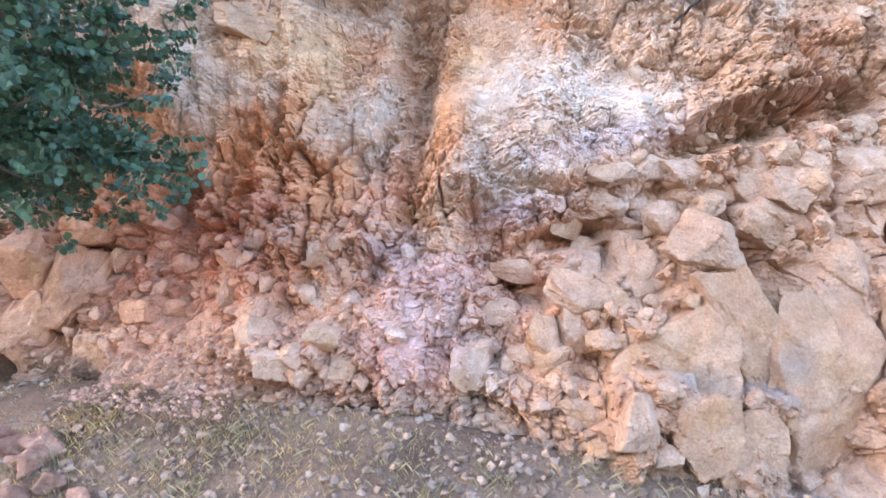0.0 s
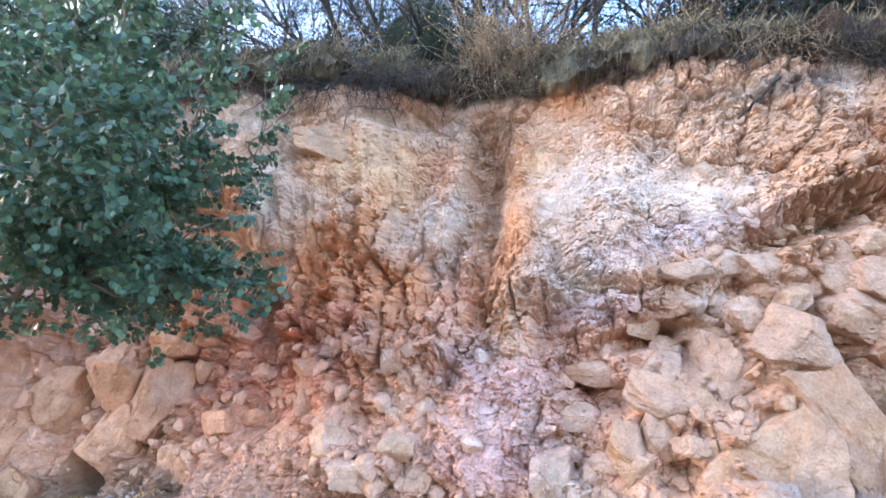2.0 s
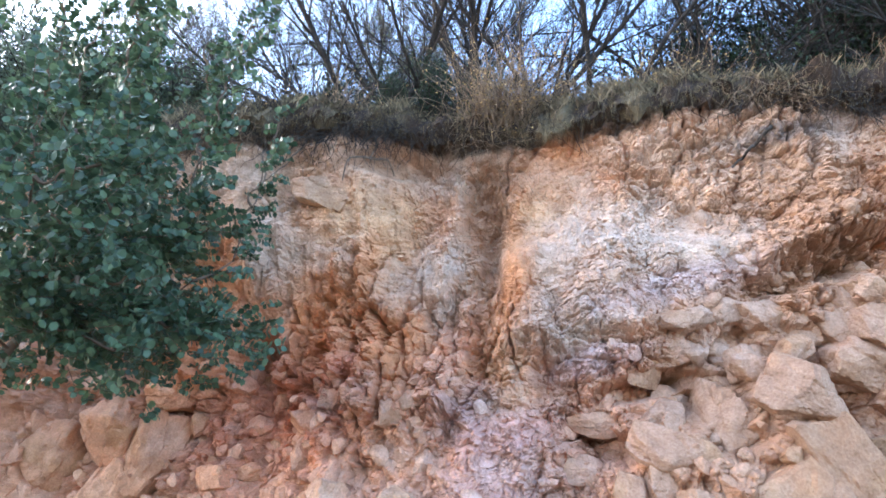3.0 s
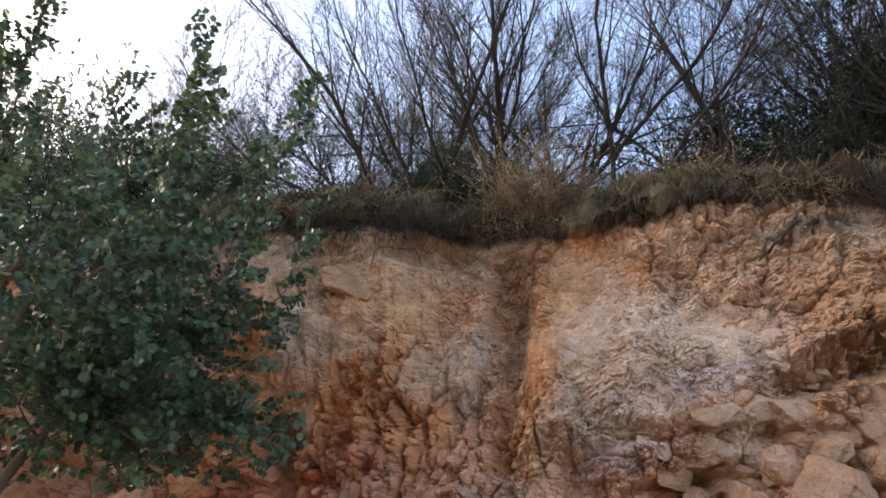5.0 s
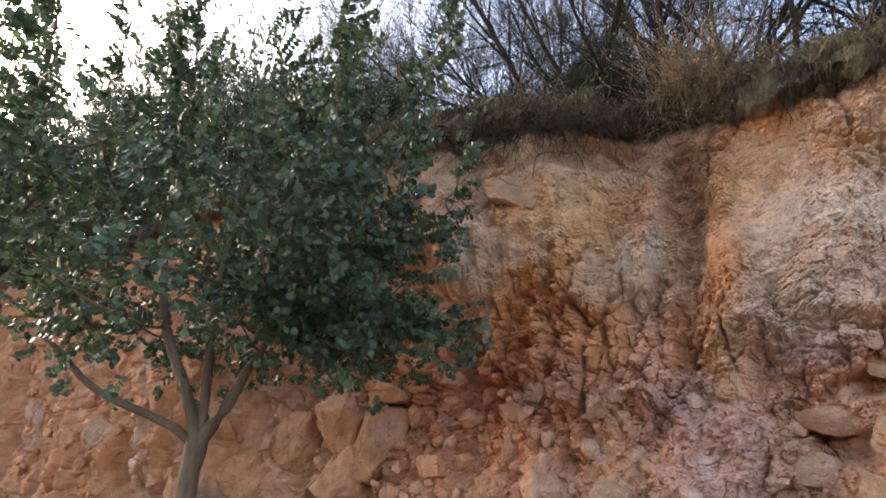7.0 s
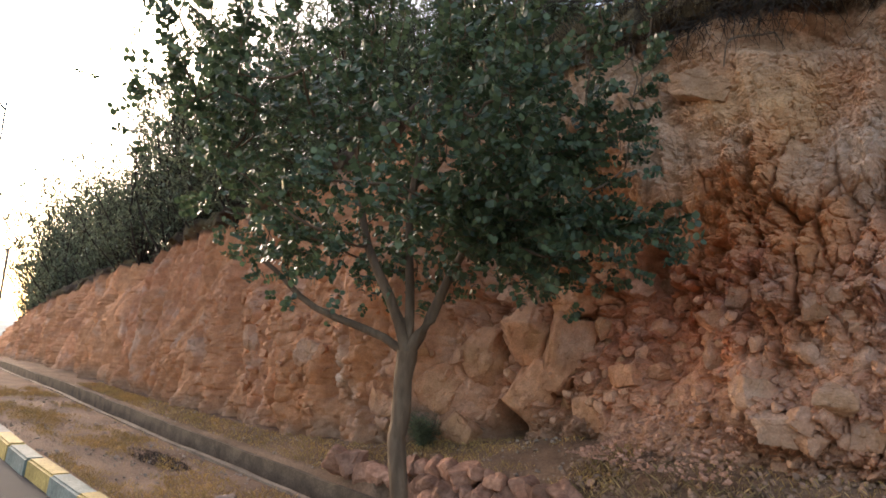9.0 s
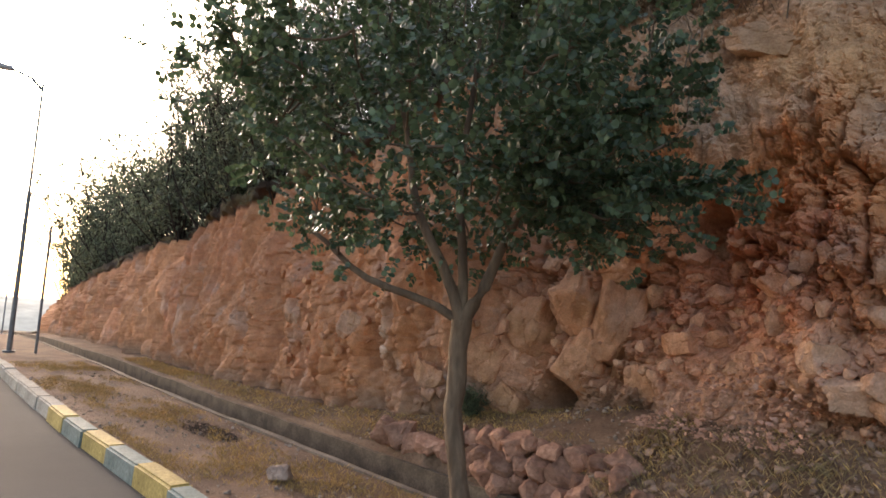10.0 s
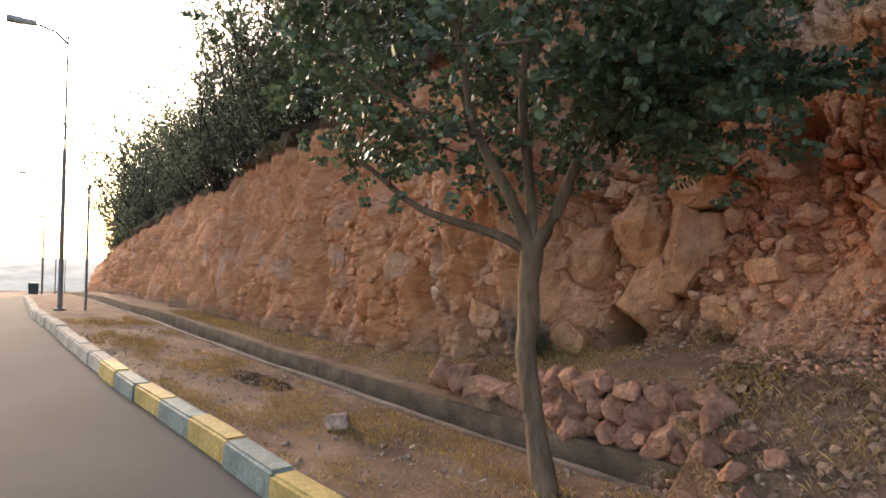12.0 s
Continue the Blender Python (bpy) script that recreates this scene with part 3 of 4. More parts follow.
    shape = [(0, 0, 0), (0.3, 0.5, 0.06), (0.72, 0.48, 0.06), (1, 0, -0.04), (0.72, -0.48, 0.06), (0.3, -0.5, 0.06)]
    V = np.stack([places + w * L * a + side * W * b + nor * L * c for a, b, c in shape], 1).reshape(-1, 3)
    return mesh_of(name, V, np.arange(6 * n).reshape(n, 6), material)


def blade_mesh(name, roots, rng, height, lean_, width, material, droop=0.0):
    """Grass: two-joint blades from roots."""
    n = len(roots)
    a = rng.uniform(0, 2 * np.pi, n)
    h = height * rng.uniform(0.5, 1.3, n)
    tip = np.stack([np.cos(a), np.sin(a), np.zeros(n)], -1) * (h * lean_ * rng.uniform(0.3, 1.6, n))[:, None]
    side = np.stack([-np.sin(a), np.cos(a), np.zeros(n)], -1) * (width * rng.uniform(0.6, 1.4, n))[:, None]
    mid = roots + tip * 0.4 + np.array([0, 0, 0.6]) * h[:, None] * (1 - droop)
    end = roots + tip + np.array([0, 0, 1.0]) * h[:, None] * (1 - 2 * droop)
    V = np.stack([roots - side, roots + side, mid + side * 0.7, end, mid - side * 0.7], 1).reshape(-1, 3)
    return mesh_of(name, V, np.arange(5 * n).reshape(n, 5), material)


def rock_bm(rng, size, points=16):
    """An angular stone: the hull of a few scattered points."""
    bm = bmesh.new()
    for _ in range(points):
        v = rng.normal(0, 1, 3)
        v /= np.abs(v).max() ** 0.6 * np.linalg.norm(v) ** 0.4
        v *= rng.uniform(0.88, 1.05)
        bm.verts.new((v[0] * size[0] / 2, v[1] * size[1] / 2, v[2] * size[2] / 2))
    out = bmesh.ops.convex_hull(bm, input=bm.verts)
    bmesh.ops.delete(bm, geom=[g for g in out["geom_interior"] if isinstance(g, bmesh.types.BMVert)], context="VERTS")
    bmesh.ops.dissolve_limit(bm, angle_limit=radians(12), verts=bm.verts, edges=bm.edges)
    bmesh.ops.triangulate(bm, faces=bm.faces)
    return bm


def scatter_mesh(name, rng, places, sizes, material, tints=None):
    """Many small stones in one mesh."""
    protos = []
    for _ in range(6):
        bm = rock_bm(rng, (1, 0.85, 0.7), 10)
        bm.verts.ensure_lookup_table()
        idx = {v: i for i, v in enumerate(bm.verts)}
        protos.append((np.array([v.co[:] for v in bm.verts]), np.array([[idx[v] for v in f.verts] for f in bm.faces])))
        bm.free()
    V, F, C, base = [], [], [], 0
    for n_, (p, s) in enumerate(zip(places, sizes)):
        v, f = protos[rng.integers(6)]
        a = rng.uniform(0, 6.28)
        c, d = math.cos(a), math.sin(a)
        V.append(v @ np.array([[c, d, 0], [-d, c, 0], [0, 0, 1]]) * s + p)
        F.append(f + base)
        base += len(v)
        if tints is not None:
            C.append(np.repeat(tints[n_][None], len(v), 0))
    me = mesh_of(name, np.concatenate(V), np.concatenate(F), material)
    if tints is not None:
        painted(me, np.concatenate(C))
    return me


# ---- kerb of painted stones ----
kerb = thing("kerb", (0, 0, 0), "roadside kerb of stones painted yellow and faded blue in turn", "kerb", kind="structure")


def kerb_mesh(name, material):
    bm = bmesh.new()
    bmesh.ops.create_cube(bm, size=1)
    for v in bm.verts:
        v.co = (v.co.x * 0.885, v.co.y * (0.2 if v.co.z > 0 else 0.24), v.co.z * 0.4 - 0.045)
    bmesh.ops.bevel(bm, geom=[e for e in bm.edges if all(v.co.z > 0 for v in e.verts)], offset=0.022, segments=3, affect="EDGES")
    me = bpy.data.meshes.new(name)
    bm.to_mesh(me)
    bm.free()
    me.materials.append(material)
    return me


kerb_rng = np.random.default_rng(5)
# one pale grey for all kerb stones beyond x = -10.5
PALE_KERB = grained("pale_grey_kerb", (0.3, 0.27, 0.22), (0.46, 0.42, 0.35), 34, 5, bump=0.35, per_object=0.12)
KERBS = [kerb_mesh("kerb_stone", YELLOW), kerb_mesh("kerb_stone", BLUE), kerb_mesh("kerb_stone", PALE_KERB)]
for k in range(-70, 14):
    xm = -6.15 + 0.9 * k
    slope = math.degrees(math.atan2(float(kerb_y(xm + 0.45) - kerb_y(xm - 0.45)), 0.9))
    drop = math.degrees(math.atan2(float(dip(xm + 0.45) - dip(xm - 0.45)), 0.9))
    j = kerb_rng.normal(0, 1, 3)
    part_mesh("kerb_stone", KERBS[k % 2 if xm > -10.5 else 2], kerb, m=pose(xm, float(kerb_y(xm)) + 0.2 + 0.006 * j[0], float(dip(xm)) + 0.006 * j[1], 0.6 * j[2], -drop, slope + 0.4 * j[0]))

# ---- boulders lodged in the cliff ----
def ball(level):
    bm = bmesh.new()
    bmesh.ops.create_icosphere(bm, subdivisions=level, radius=1)
    out = np.array([v.co[:] for v in bm.verts]), np.array([[v.index for v in f.verts] for f in bm.faces])
    bm.free()
    return out


BALLS = {k: ball(k) for k in (3, 4, 5)}


def worn_stone(rng, size, level=4, crisp=40, front=0.0):
    """A stone split along a dozen planes, its edges worn and its faces uneven."""
    d, faces = BALLS[level]
    d = d / np.linalg.norm(d, axis=1, keepdims=True)
    nor = rng.normal(0, 1, (13, 3))
    nor /= np.linalg.norm(nor, axis=1, keepdims=True)
    reach = rng.uniform(0.62, 1.0, 13)
    nor = np.vstack([nor, np.eye(3), -np.eye(3)])
    reach = np.r_[reach, np.full(6, 0.95)]
    if front:
        nor[0], reach[0] = (0.12, -0.98, 0.1), front
    r = (np.maximum(d @ nor.T / reach, 0) ** crisp).sum(1) ** (-1 / crisp)
    q = rng.uniform(0, 40, 3)
    u, w = d[:, 0] + 0.6 * d[:, 1], d[:, 2] - 0.5 * d[:, 1]
    e, k, du, dw = cells(u * 1.7 + q[0], w * 1.7 + q[1], 6)
    r = r * (1 + 0.12 * fbm(u * 1.5 + q[0], w * 1.5 + q[1], 3, 6, 0.6) - 0.05 * np.exp(-(e / 0.05) ** 2) + 0.1 * (k[0] - 0.5) + 0.1 * (k[1] - 0.5) * du + 0.1 * (k[2] - 0.5) * dw)
    return d * r[:, None] * np.array(size) / 2, faces


def lodged(spec, rng, name, colour, label, sink=0.4, deep=0.8, front=0.0):
    for x, z, w, h, turn in spec:
        d = deep * min(w, h)
        y = float(face_y(np.array([x]), np.array([z]), False)[0])
        big = min(w, h)
        v, f = worn_stone(rng, (w * 1.1, d * 1.3, h * 1.1), 5 if big > 0.2 else 4 if big > 0.1 else 3, 40, front)
        me = mesh_of(name, v, f, ROCK, False)
        stains = sstep(0.0, 0.5, fbm(v[:, 0] * 4 + 9 * x, v[:, 2] * 4 + 5 * z, 15, 4))
        own = 0.5 * rock_tint(x + v[:, 0], z + v[:, 2]) + 0.5 * np.array(colour) * rng.uniform(0.8, 1.1)
        painted(me, stain(own, (0.45, 0.25, 0.12), 0.5 * stains))
        part_mesh(name, me, cliff, label, pose(x, y + sink * d - 0.05, z, rng.uniform(-10, 6), turn, rng.uniform(-12, 12)))


rock_rng = np.random.default_rng(11)
lodged([(1.25, 2.34, 0.53, 0.46, 25), (1.32, 2.64, 0.43, 0.23, 20), (0.93, 2.09, 0.64, 0.32, 15), (0.82, 1.89, 0.25, 0.35, 20), (0.65, 1.74, 0.32, 0.38, 15), (1.01, 1.84, 0.24, 0.18, 0), (1.7, 2.55, 0.53, 0.46, 30),
        (2.29, 2.84, 0.84, 0.56, 20), (2.16, 3.18, 0.38, 0.31, -20), (2.34, 3.12, 0.37, 0.3, 25), (1.87, 3.06, 0.32, 0.22, 0), (2.73, 2.44, 0.58, 0.56, 25), (2.98, 3.34, 0.58, 0.5, -15), (2.52, 3.21, 0.37, 0.35, 20)],
       rock_rng, "boulder", (0.45, 0.285, 0.185), "angular tan limestone boulder lodged in the face")
# slab peach is lowered too, with the lower right's shade in the colour
lodged([(1.59, 1.74, 0.84, 0.94, 20), (2.07, 1.85, 0.5, 1.15, -25), (2.62, 1.68, 1.1, 1.4, 15), (2.5, 2.2, 0.85, 0.5, -15), (1.95, 1.24, 0.5, 0.52, 0), (1.65, 1.29, 0.4, 0.56, 10), (3.5, 1.9, 1.0, 1.1, 0)],
       rock_rng, "rock_slab", (0.4, 0.235, 0.135), "smooth peach limestone slab set in the cliff foot", 0.42, 0.55, 0.7)
lodged([(1.21, 1.35, 0.29, 0.35, 0), (0.95, 1.3, 0.41, 0.29, 10), (1.41, 1.15, 0.21, 0.18, 0), (1.7, 1.09, 0.39, 0.18, 0), (0.28, 1.97, 0.29, 0.22, 0), (0.41, 2.3, 0.41, 0.19, -10), (0.84, 2.35, 0.32, 0.28, 10), (0.74, 2.69, 0.27, 0.25, 0),
        (0.3, 1.16, 0.24, 0.13, 0), (0.45, 1.08, 0.22, 0.19, 0), (1.03, 1.14, 0.19, 0.16, 0), (0.11, 1.54, 0.25, 0.44, 0), (1.14, 1.82, 0.16, 0.16, 0), (0.94, 2.53, 0.27, 0.21, 20), (1.07, 3.13, 0.43, 0.24, -15), (1.59, 3.18, 0.46, 0.31, 20)],
       rock_rng, "boulder", (0.44, 0.29, 0.2), "small tan limestone block lodged in the face", 0.42)
lodged([(-4.41, 1.95, 0.68, 0.81, 18), (-3.98, 1.78, 0.59, 0.81, 12), (-4.3, 1.31, 0.57, 0.79, 15), (-3.86, 2.38, 0.6, 0.35, -8), (-3.96, 1.24, 0.29, 0.38, 15), (-3.12, 1.59, 0.36, 0.28, -22), (-2.82, 1.68, 0.3, 0.18, -15), (-5.02, 1.65, 0.56, 0.91, 25),
        (-5.47, 1.22, 0.53, 0.63, 20), (-5.12, 0.76, 0.52, 0.42, 30), (-3.5, 1.23, 0.4, 0.38, 10), (-2.93, 2.52, 0.44, 0.3, -10), (-6.0, 0.95, 0.42, 0.3, 15), (-5.7, 1.75, 0.4, 0.3, 0)],
       rock_rng, "boulder", (0.56, 0.285, 0.15), "large orange-tan boulder wedged in red clay", 0.2)
lodged([(-2.11, 1.9, 0.25, 0.3, 0), (-1.7, 1.57, 0.33, 0.31, 10), (-1.92, 2.38, 0.28, 0.23, 0), (-1.67, 2.43, 0.22, 0.19, 0), (-1.29, 2.29, 0.22, 0.29, 0), (-0.95, 1.91, 0.22, 0.25, 0), (-1.09, 1.63, 0.29, 0.24, 0), (-0.49, 1.7, 0.17, 0.12, 0),
        (-2.04, 2.15, 0.16, 0.16, 0), (-1.33, 1.94, 0.19, 0.16, 0), (-1.45, 1.37, 0.29, 0.24, 0), (-0.89, 1.43, 0.28, 0.26, 0), (-9.45, 1.55, 0.45, 0.5, 0), (-7.5, 1.5, 0.4, 0.4, 0)],
       rock_rng, "stone", (0.55, 0.39, 0.285), "pale rounded stone stuck in the clay", 0.35)
lodged([(-2.37, 4.42, 0.6, 0.36, 18)], rock_rng, "boulder", (0.26, 0.14, 0.07), "brown boulder overhanging beneath the turf edge", 0.42)
for count, x0, x1, z0, z1, colour in ((90, 0.45, 3.5, 1.25, 3.7, (0.47, 0.3, 0.2)), (90, -4.9, -0.75, 1.2, 2.6, (0.53, 0.32, 0.21)), (80, -9.5, -4.6, 0.6, 2.4, (0.53, 0.28, 0.17))):
    spread = []
    for _ in range(count):
        bx = rock_rng.uniform(x0, x1)
        size = 0.08 + 0.15 * rock_rng.random() ** 2
        spread.append((bx, max(rock_rng.uniform(z0, z1), float(foot_z(bx)) + 0.1), size * rock_rng.uniform(0.9, 1.4), size, rock_rng.uniform(-40, 40)))
    lodged(spread, rock_rng, "stone", colour, "", 0.42)

# ---- dry-stone heap beside the drain ----
heap = thing("rubble_wall", (-4.1, 5.75, 0.2), "low dry-laid wall of reddish rough stones by the drain", "stone wall")
heap_rng = np.random.default_rng(21)
for course, (x0, x1, z, size) in enumerate(((-4.4, -2.85, 0.29, 0.22), (-5.85, -2.85, 0.45, 0.23), (-4.8, -2.9, 0.61, 0.22))):
    x = x0
    while x < x1:
        s = size * heap_rng.uniform(0.75, 1.4) * (1.3 if x > -3.1 and course == 0 else 1)
        zz = (z if x > -4.6 else z - 0.06) + heap_rng.normal(0, 0.022)
        me = mesh_of("stone", *worn_stone(heap_rng, (s * 1.25, s * 1.1, s * 1.0), 4, 24), RED_STONE, False)
        part_mesh("stone", me, heap, m=pose(x + 4.1 + s * 0.45, -0.06 + 0.06 * course + heap_rng.normal(0, 0.02), zz - 0.2, heap_rng.uniform(-25, 25), heap_rng.uniform(-30, 30), heap_rng.uniform(0, 360)))
        x += s * 0.74
for x, y, z, s in ((-2.7, 5.3, 0.2, 0.2), (-2.5, 5.2, 0.3, 0.16), (-2.55, 5.42, 0.4, 0.18), (-2.85, 5.62, 0.1, 0.22), (-2.35, 5.05, 0.3, 0.14), (-2.3, 5.35, 0.5, 0.15), (-2.72, 5.05, 0.2, 0.15), (-2.1, 5.0, 0.4, 0.13)):
    st = new("loose_stone", mesh_of("loose_stone", *worn_stone(heap_rng, (s * 1.15, s, s * 0.9), 4, 24), RED_STONE, False))
    st.matrix_basis = pose(x, y, float(ground_z(np.array([x]), np.array([y]))[0]) + s * 0.25, heap_rng.uniform(-20, 20), heap_rng.uniform(-20, 20), heap_rng.uniform(0, 360))
    tagged(st, "rough reddish stone lying on the bank by the drain", "stone", "loose stones on the bank")
block = new("stone_block", mesh_of("stone_block", *worn_stone(heap_rng, (0.24, 0.19, 0.17), 4, 24), STONE, False))
block.matrix_basis = pose(-5.5, 4.27, 0.2, 4, 6, 35)
tagged(block, "squarish pale pink stone lying on the verge", "stone")

# ---- gravel and scree ----
gr = np.random.default_rng(31)


def on_ground(n, x0, x1, w0, w1, rng):
    x, y = rng.uniform(x0, x1, n), 0
    y = kerb_y(x) + rng.uniform(w0, w1, n)
    return x, y, ground_z(x, y)


x, y, z = on_ground(9000, -3.2, 4, 1.3, 3.3, gr)
ok = y < foot_y(x) + 0.1
x, y, z = x[ok], y[ok], z[ok]
s = 0.012 + 0.085 * gr.random(len(x)) ** 4.5
tagged(new("gravel", scatter_mesh("gravel", gr, np.stack([x, y, z + s * 0.15], -1), s, grained("gravel_stone", (0.22, 0.135, 0.088), (0.4, 0.27, 0.19), 30, 5, island=0.3))), "pale broken stones strewn over the earth mound", "gravel", kind="stuff")
x, y, z = on_ground(5200, -14, -3, 0.3, 3.9, gr)
ok = (y < foot_y(x)) & ~((y > kerb_y(x) + 1.85) & (y < kerb_y(x) + 2.5))
x, y, z = x[ok], y[ok], z[ok]
s = 0.012 + 0.06 * gr.random(len(x)) ** 6
tagged(new("gravel", scatter_mesh("gravel", gr, np.stack([x, y, z + s * 0.1], -1), s, grained("verge_stone", (0.26, 0.2, 0.15), (0.42, 0.34, 0.27), 30, 5, island=0.3))), "small stones scattered on the dusty verge", "gravel", kind="stuff")
n = 1500
x = gr.uniform(-3.2, -1.6, n)
h = gr.random(n) ** 1.4 * 0.75
y = foot_y(x) - 0.55 + h * 0.9
z = np.maximum(ground_z(x, y), foot_z(x) - 0.05 + h * 0.75 * sstep(-3.4, -2.2, x))
y = np.minimum(y, face_y(x, z, False) - 0.0)
s = 0.01 + 0.06 * gr.random(n) ** 6
tagged(new("scree", scatter_mesh("scree", gr, np.stack([x, y, z], -1), s, ROCK, np.array([[0.52, 0.31, 0.22]]) * gr.uniform(0.75, 1.2, (n, 1)))), "reddish scree fallen at the foot of the cliff", "scree", kind="stuff")
# chips clinging to the face: the large ones singly, the small ones as one
n = 16000
x = np.where(gr.random(n) < 0.75, gr.uniform(-5.2, 3.7, n), gr.uniform(-11, -5, n))
z = foot_z(x) + (top_z(x) - foot_z(x) - 0.1) * gr.random(n)
loose = sstep(-0.05, 0.3, fbm(x * 1.3, z * 1.3, 91, 3)) * (1 - 0.8 * sstep(2.9, 3.5, z - 0.3 * x * (x > 0)))
keep = gr.random(n) < 0.3 + 0.6 * loose - 0.25 * spot(x, z, 0.4, 3.05, 0.7, 0.35, 18)
x, z = x[keep], z[keep]
y = face_y(x, z, False)
s = (0.025 + 0.1 * gr.random(len(x)) ** 3.5) * (1 - 0.5 * sstep(2.8, 3.3, z) * (x < 1.2))
hue = np.clip(rock_tint(x, z) * gr.uniform(0.88, 1.08, (len(x), 1)), 0.05, 0.8)
order = np.argsort(-s)
small = order[280:]
tagged(new("rock_chips", scatter_mesh("rock_chips", gr, np.stack([x, y + 0.12 * s, z], -1)[small], s[small], ROCK, hue[small])), "broken chips of stone clinging to the crumbling face", "rubble", kind="stuff")
for i in order[:280]:
    me = mesh_of("rock_chip", *worn_stone(gr, (s[i] * 1.3, s[i] * 0.9, s[i] * 1.05), 3), ROCK, False)
    painted(me, np.repeat(hue[i][None], len(me.vertices), 0))
    part_mesh("rock_chip", me, cliff, m=pose(x[i], y[i] + 0.22 * s[i], z[i], gr.uniform(-40, 40), gr.uniform(0, 360), 0))

# ---- the carob tree on the verge ----
def carob():
    rng = np.random.default_rng(41)
    tree = thing("carob_tree", (-3.42, 4.5, 0.1), "young carob tree with dense dark green rounded leaves on the verge", "tree")
    o = np.array([-3.42, 4.5, 0.1])
    fork = np.array([-3.56, 4.49, 1.72]) - o
    trunk = np.array([(0.03, 0, -0.15), (0.01, 0.0, 0.04), (-0.08, 0, 0.42), (-0.17, 0, 0.83), (-0.19, 0, 1.02), (-0.165, 0, 1.25), fork])
    k = np.linspace(0, 6, 40)
    girth = np.interp(k, range(7), [0.11, 0.085, 0.072, 0.066, 0.07, 0.07, 0.078]) * (1 + 0.09 * fbm(k * 1.3, k * 0, 44, 3))
    trunk = np.stack([np.convolve(np.pad(np.interp(k, range(7), trunk[:, i]), 3, "edge"), np.ones(7) / 7, "valid") for i in range(3)], -1)
    trunk[:, :2] += 0.016 * np.stack([fbm(k * 0.9, k * 0 + 3, 45, 3), fbm(k * 0.9, k * 0 + 8, 46, 3)], -1)
    trunk[-1] = fork
    part_mesh("trunk", tube_mesh("trunk", [(trunk, girth)], BARK, 14), tree, "slender grey-brown bent trunk")
    limbs = []
    for end, r in (((-1.35, -0.6, 2.25), 0.036), ((-0.75, -0.25, 3.3), 0.05), ((0.25, 0.35, 2.9), 0.055), ((-0.35, 0.2, 3.9), 0.042)):
        end = np.array(end)
        t = np.linspace(0, 1, 9)[:, None]
        mid = (fork + end) / 2 + rng.normal(0, 0.08, 3) + (end - fork) * np.array([0.12, 0.12, -0.1])
        pts = fork * (1 - t) ** 2 + 2 * t * (1 - t) * mid + end * t ** 2 + np.sin(t * 9) * 0.015
        pts[0] -= np.array([0, 0, 0.03])
        limbs.append(pts)
        part_mesh("limb", tube_mesh("limb", [(pts, np.linspace(r, 0.018, 9))], BARK, 9), tree)
    stems = np.concatenate([l[3:] for l in limbs])
    mid = np.array([-3.85, 4.55, 3.0]) - o
    clumps = []
    while len(clumps) < 80:
        d = rng.normal(0, 1, 3)
        d /= np.linalg.norm(d)
        p = mid + d * np.array([1.85, 1.85, 1.0]) * rng.uniform(0.35, 1.0) ** 0.6
        if p[2] > 2.08 + 0.25 * rng.random() + 0.3 * ((p - mid)[:2] ** 2).sum() / 3.4 and not (p[2] < 2.4 and rng.random() < 0.3):
            clumps.append((p, rng.uniform(0.24, 0.42)))
    for k in range(26):     # upright shoots over the crown
        a, q = rng.uniform(0, 6.28), 1.8 * math.sqrt(rng.uniform(0.02, 1))
        tilt = rng.normal(0, 0.1, 2)
        for zz in np.arange(0.7, rng.uniform(1.4, 2.7), 0.16):
            clumps.append((mid + np.array([q * math.cos(a) + tilt[0] * zz, q * math.sin(a) + tilt[1] * zz, zz - 0.22 * q]), 0.085))
    for e, top in (((-1.72, 4.6, 2.55), 8), ((-2.05, 4.7, 3.25), 7), ((-2.3, 4.4, 2.4), 6), ((-2.1, 4.1, 2.75), 6), ((-2.9, 5.2, 2.5), 4)):     # low boughs that reach out
        for f in np.linspace(0.45, 1, top):
            clumps.append((mid * (1 - f) + (np.array(e) - o) * f + np.array([0, 0, -0.25 * f * (1 - f)]), 0.17))
    twigs, P, W, L = [], [], [], []
    joints = stems
    for c, spread in sorted(clumps, key=lambda c: np.linalg.norm(c[0] - fork)):
        near = joints[np.argmin(((joints - c) ** 2).sum(1))]
        joints = np.vstack([joints, c[None]])
        t = np.linspace(0, 1, 6)[:, None]
        bow = (near + c) / 2 + np.array([0, 0, -0.05]) + rng.normal(0, 0.05, 3)
        twigs.append((near * (1 - t) ** 2 + 2 * t * (1 - t) * bow + c * t ** 2, np.linspace(0.012, 0.006, 6)))
        for _ in range(int(4 + 55 * spread) if spread > 0.1 else 4):
            q = c + rng.normal(0, spread * 0.55, 3)
            out = (q - mid) * np.array([1, 1, 0.6]) + rng.normal(0, 0.6, 3) + np.array([0, 0, 0.25])
            out /= np.linalg.norm(out)
            side = np.cross(out, rng.normal(0, 1, 3))
            side /= np.linalg.norm(side)
            length = rng.uniform(0.12, 0.2)
            twigs.append((np.array([q, q + out * length]), np.array([0.0025, 0.0015])))
            for k in range(5):
                for sgn in (-1, 1):
                    P.append(q + out * length * (k + 0.7) / 5)
                    W.append(side * sgn + out * 0.35)
                    L.append(rng.uniform(0.042, 0.06))
    tagged(part_mesh("twig_mass", tube_mesh("twig_mass", twigs, BARK, 4), tree, "thin leafy twigs"), kind="stuff")
    P, W, L = np.array(P), np.array(W), np.array(L)
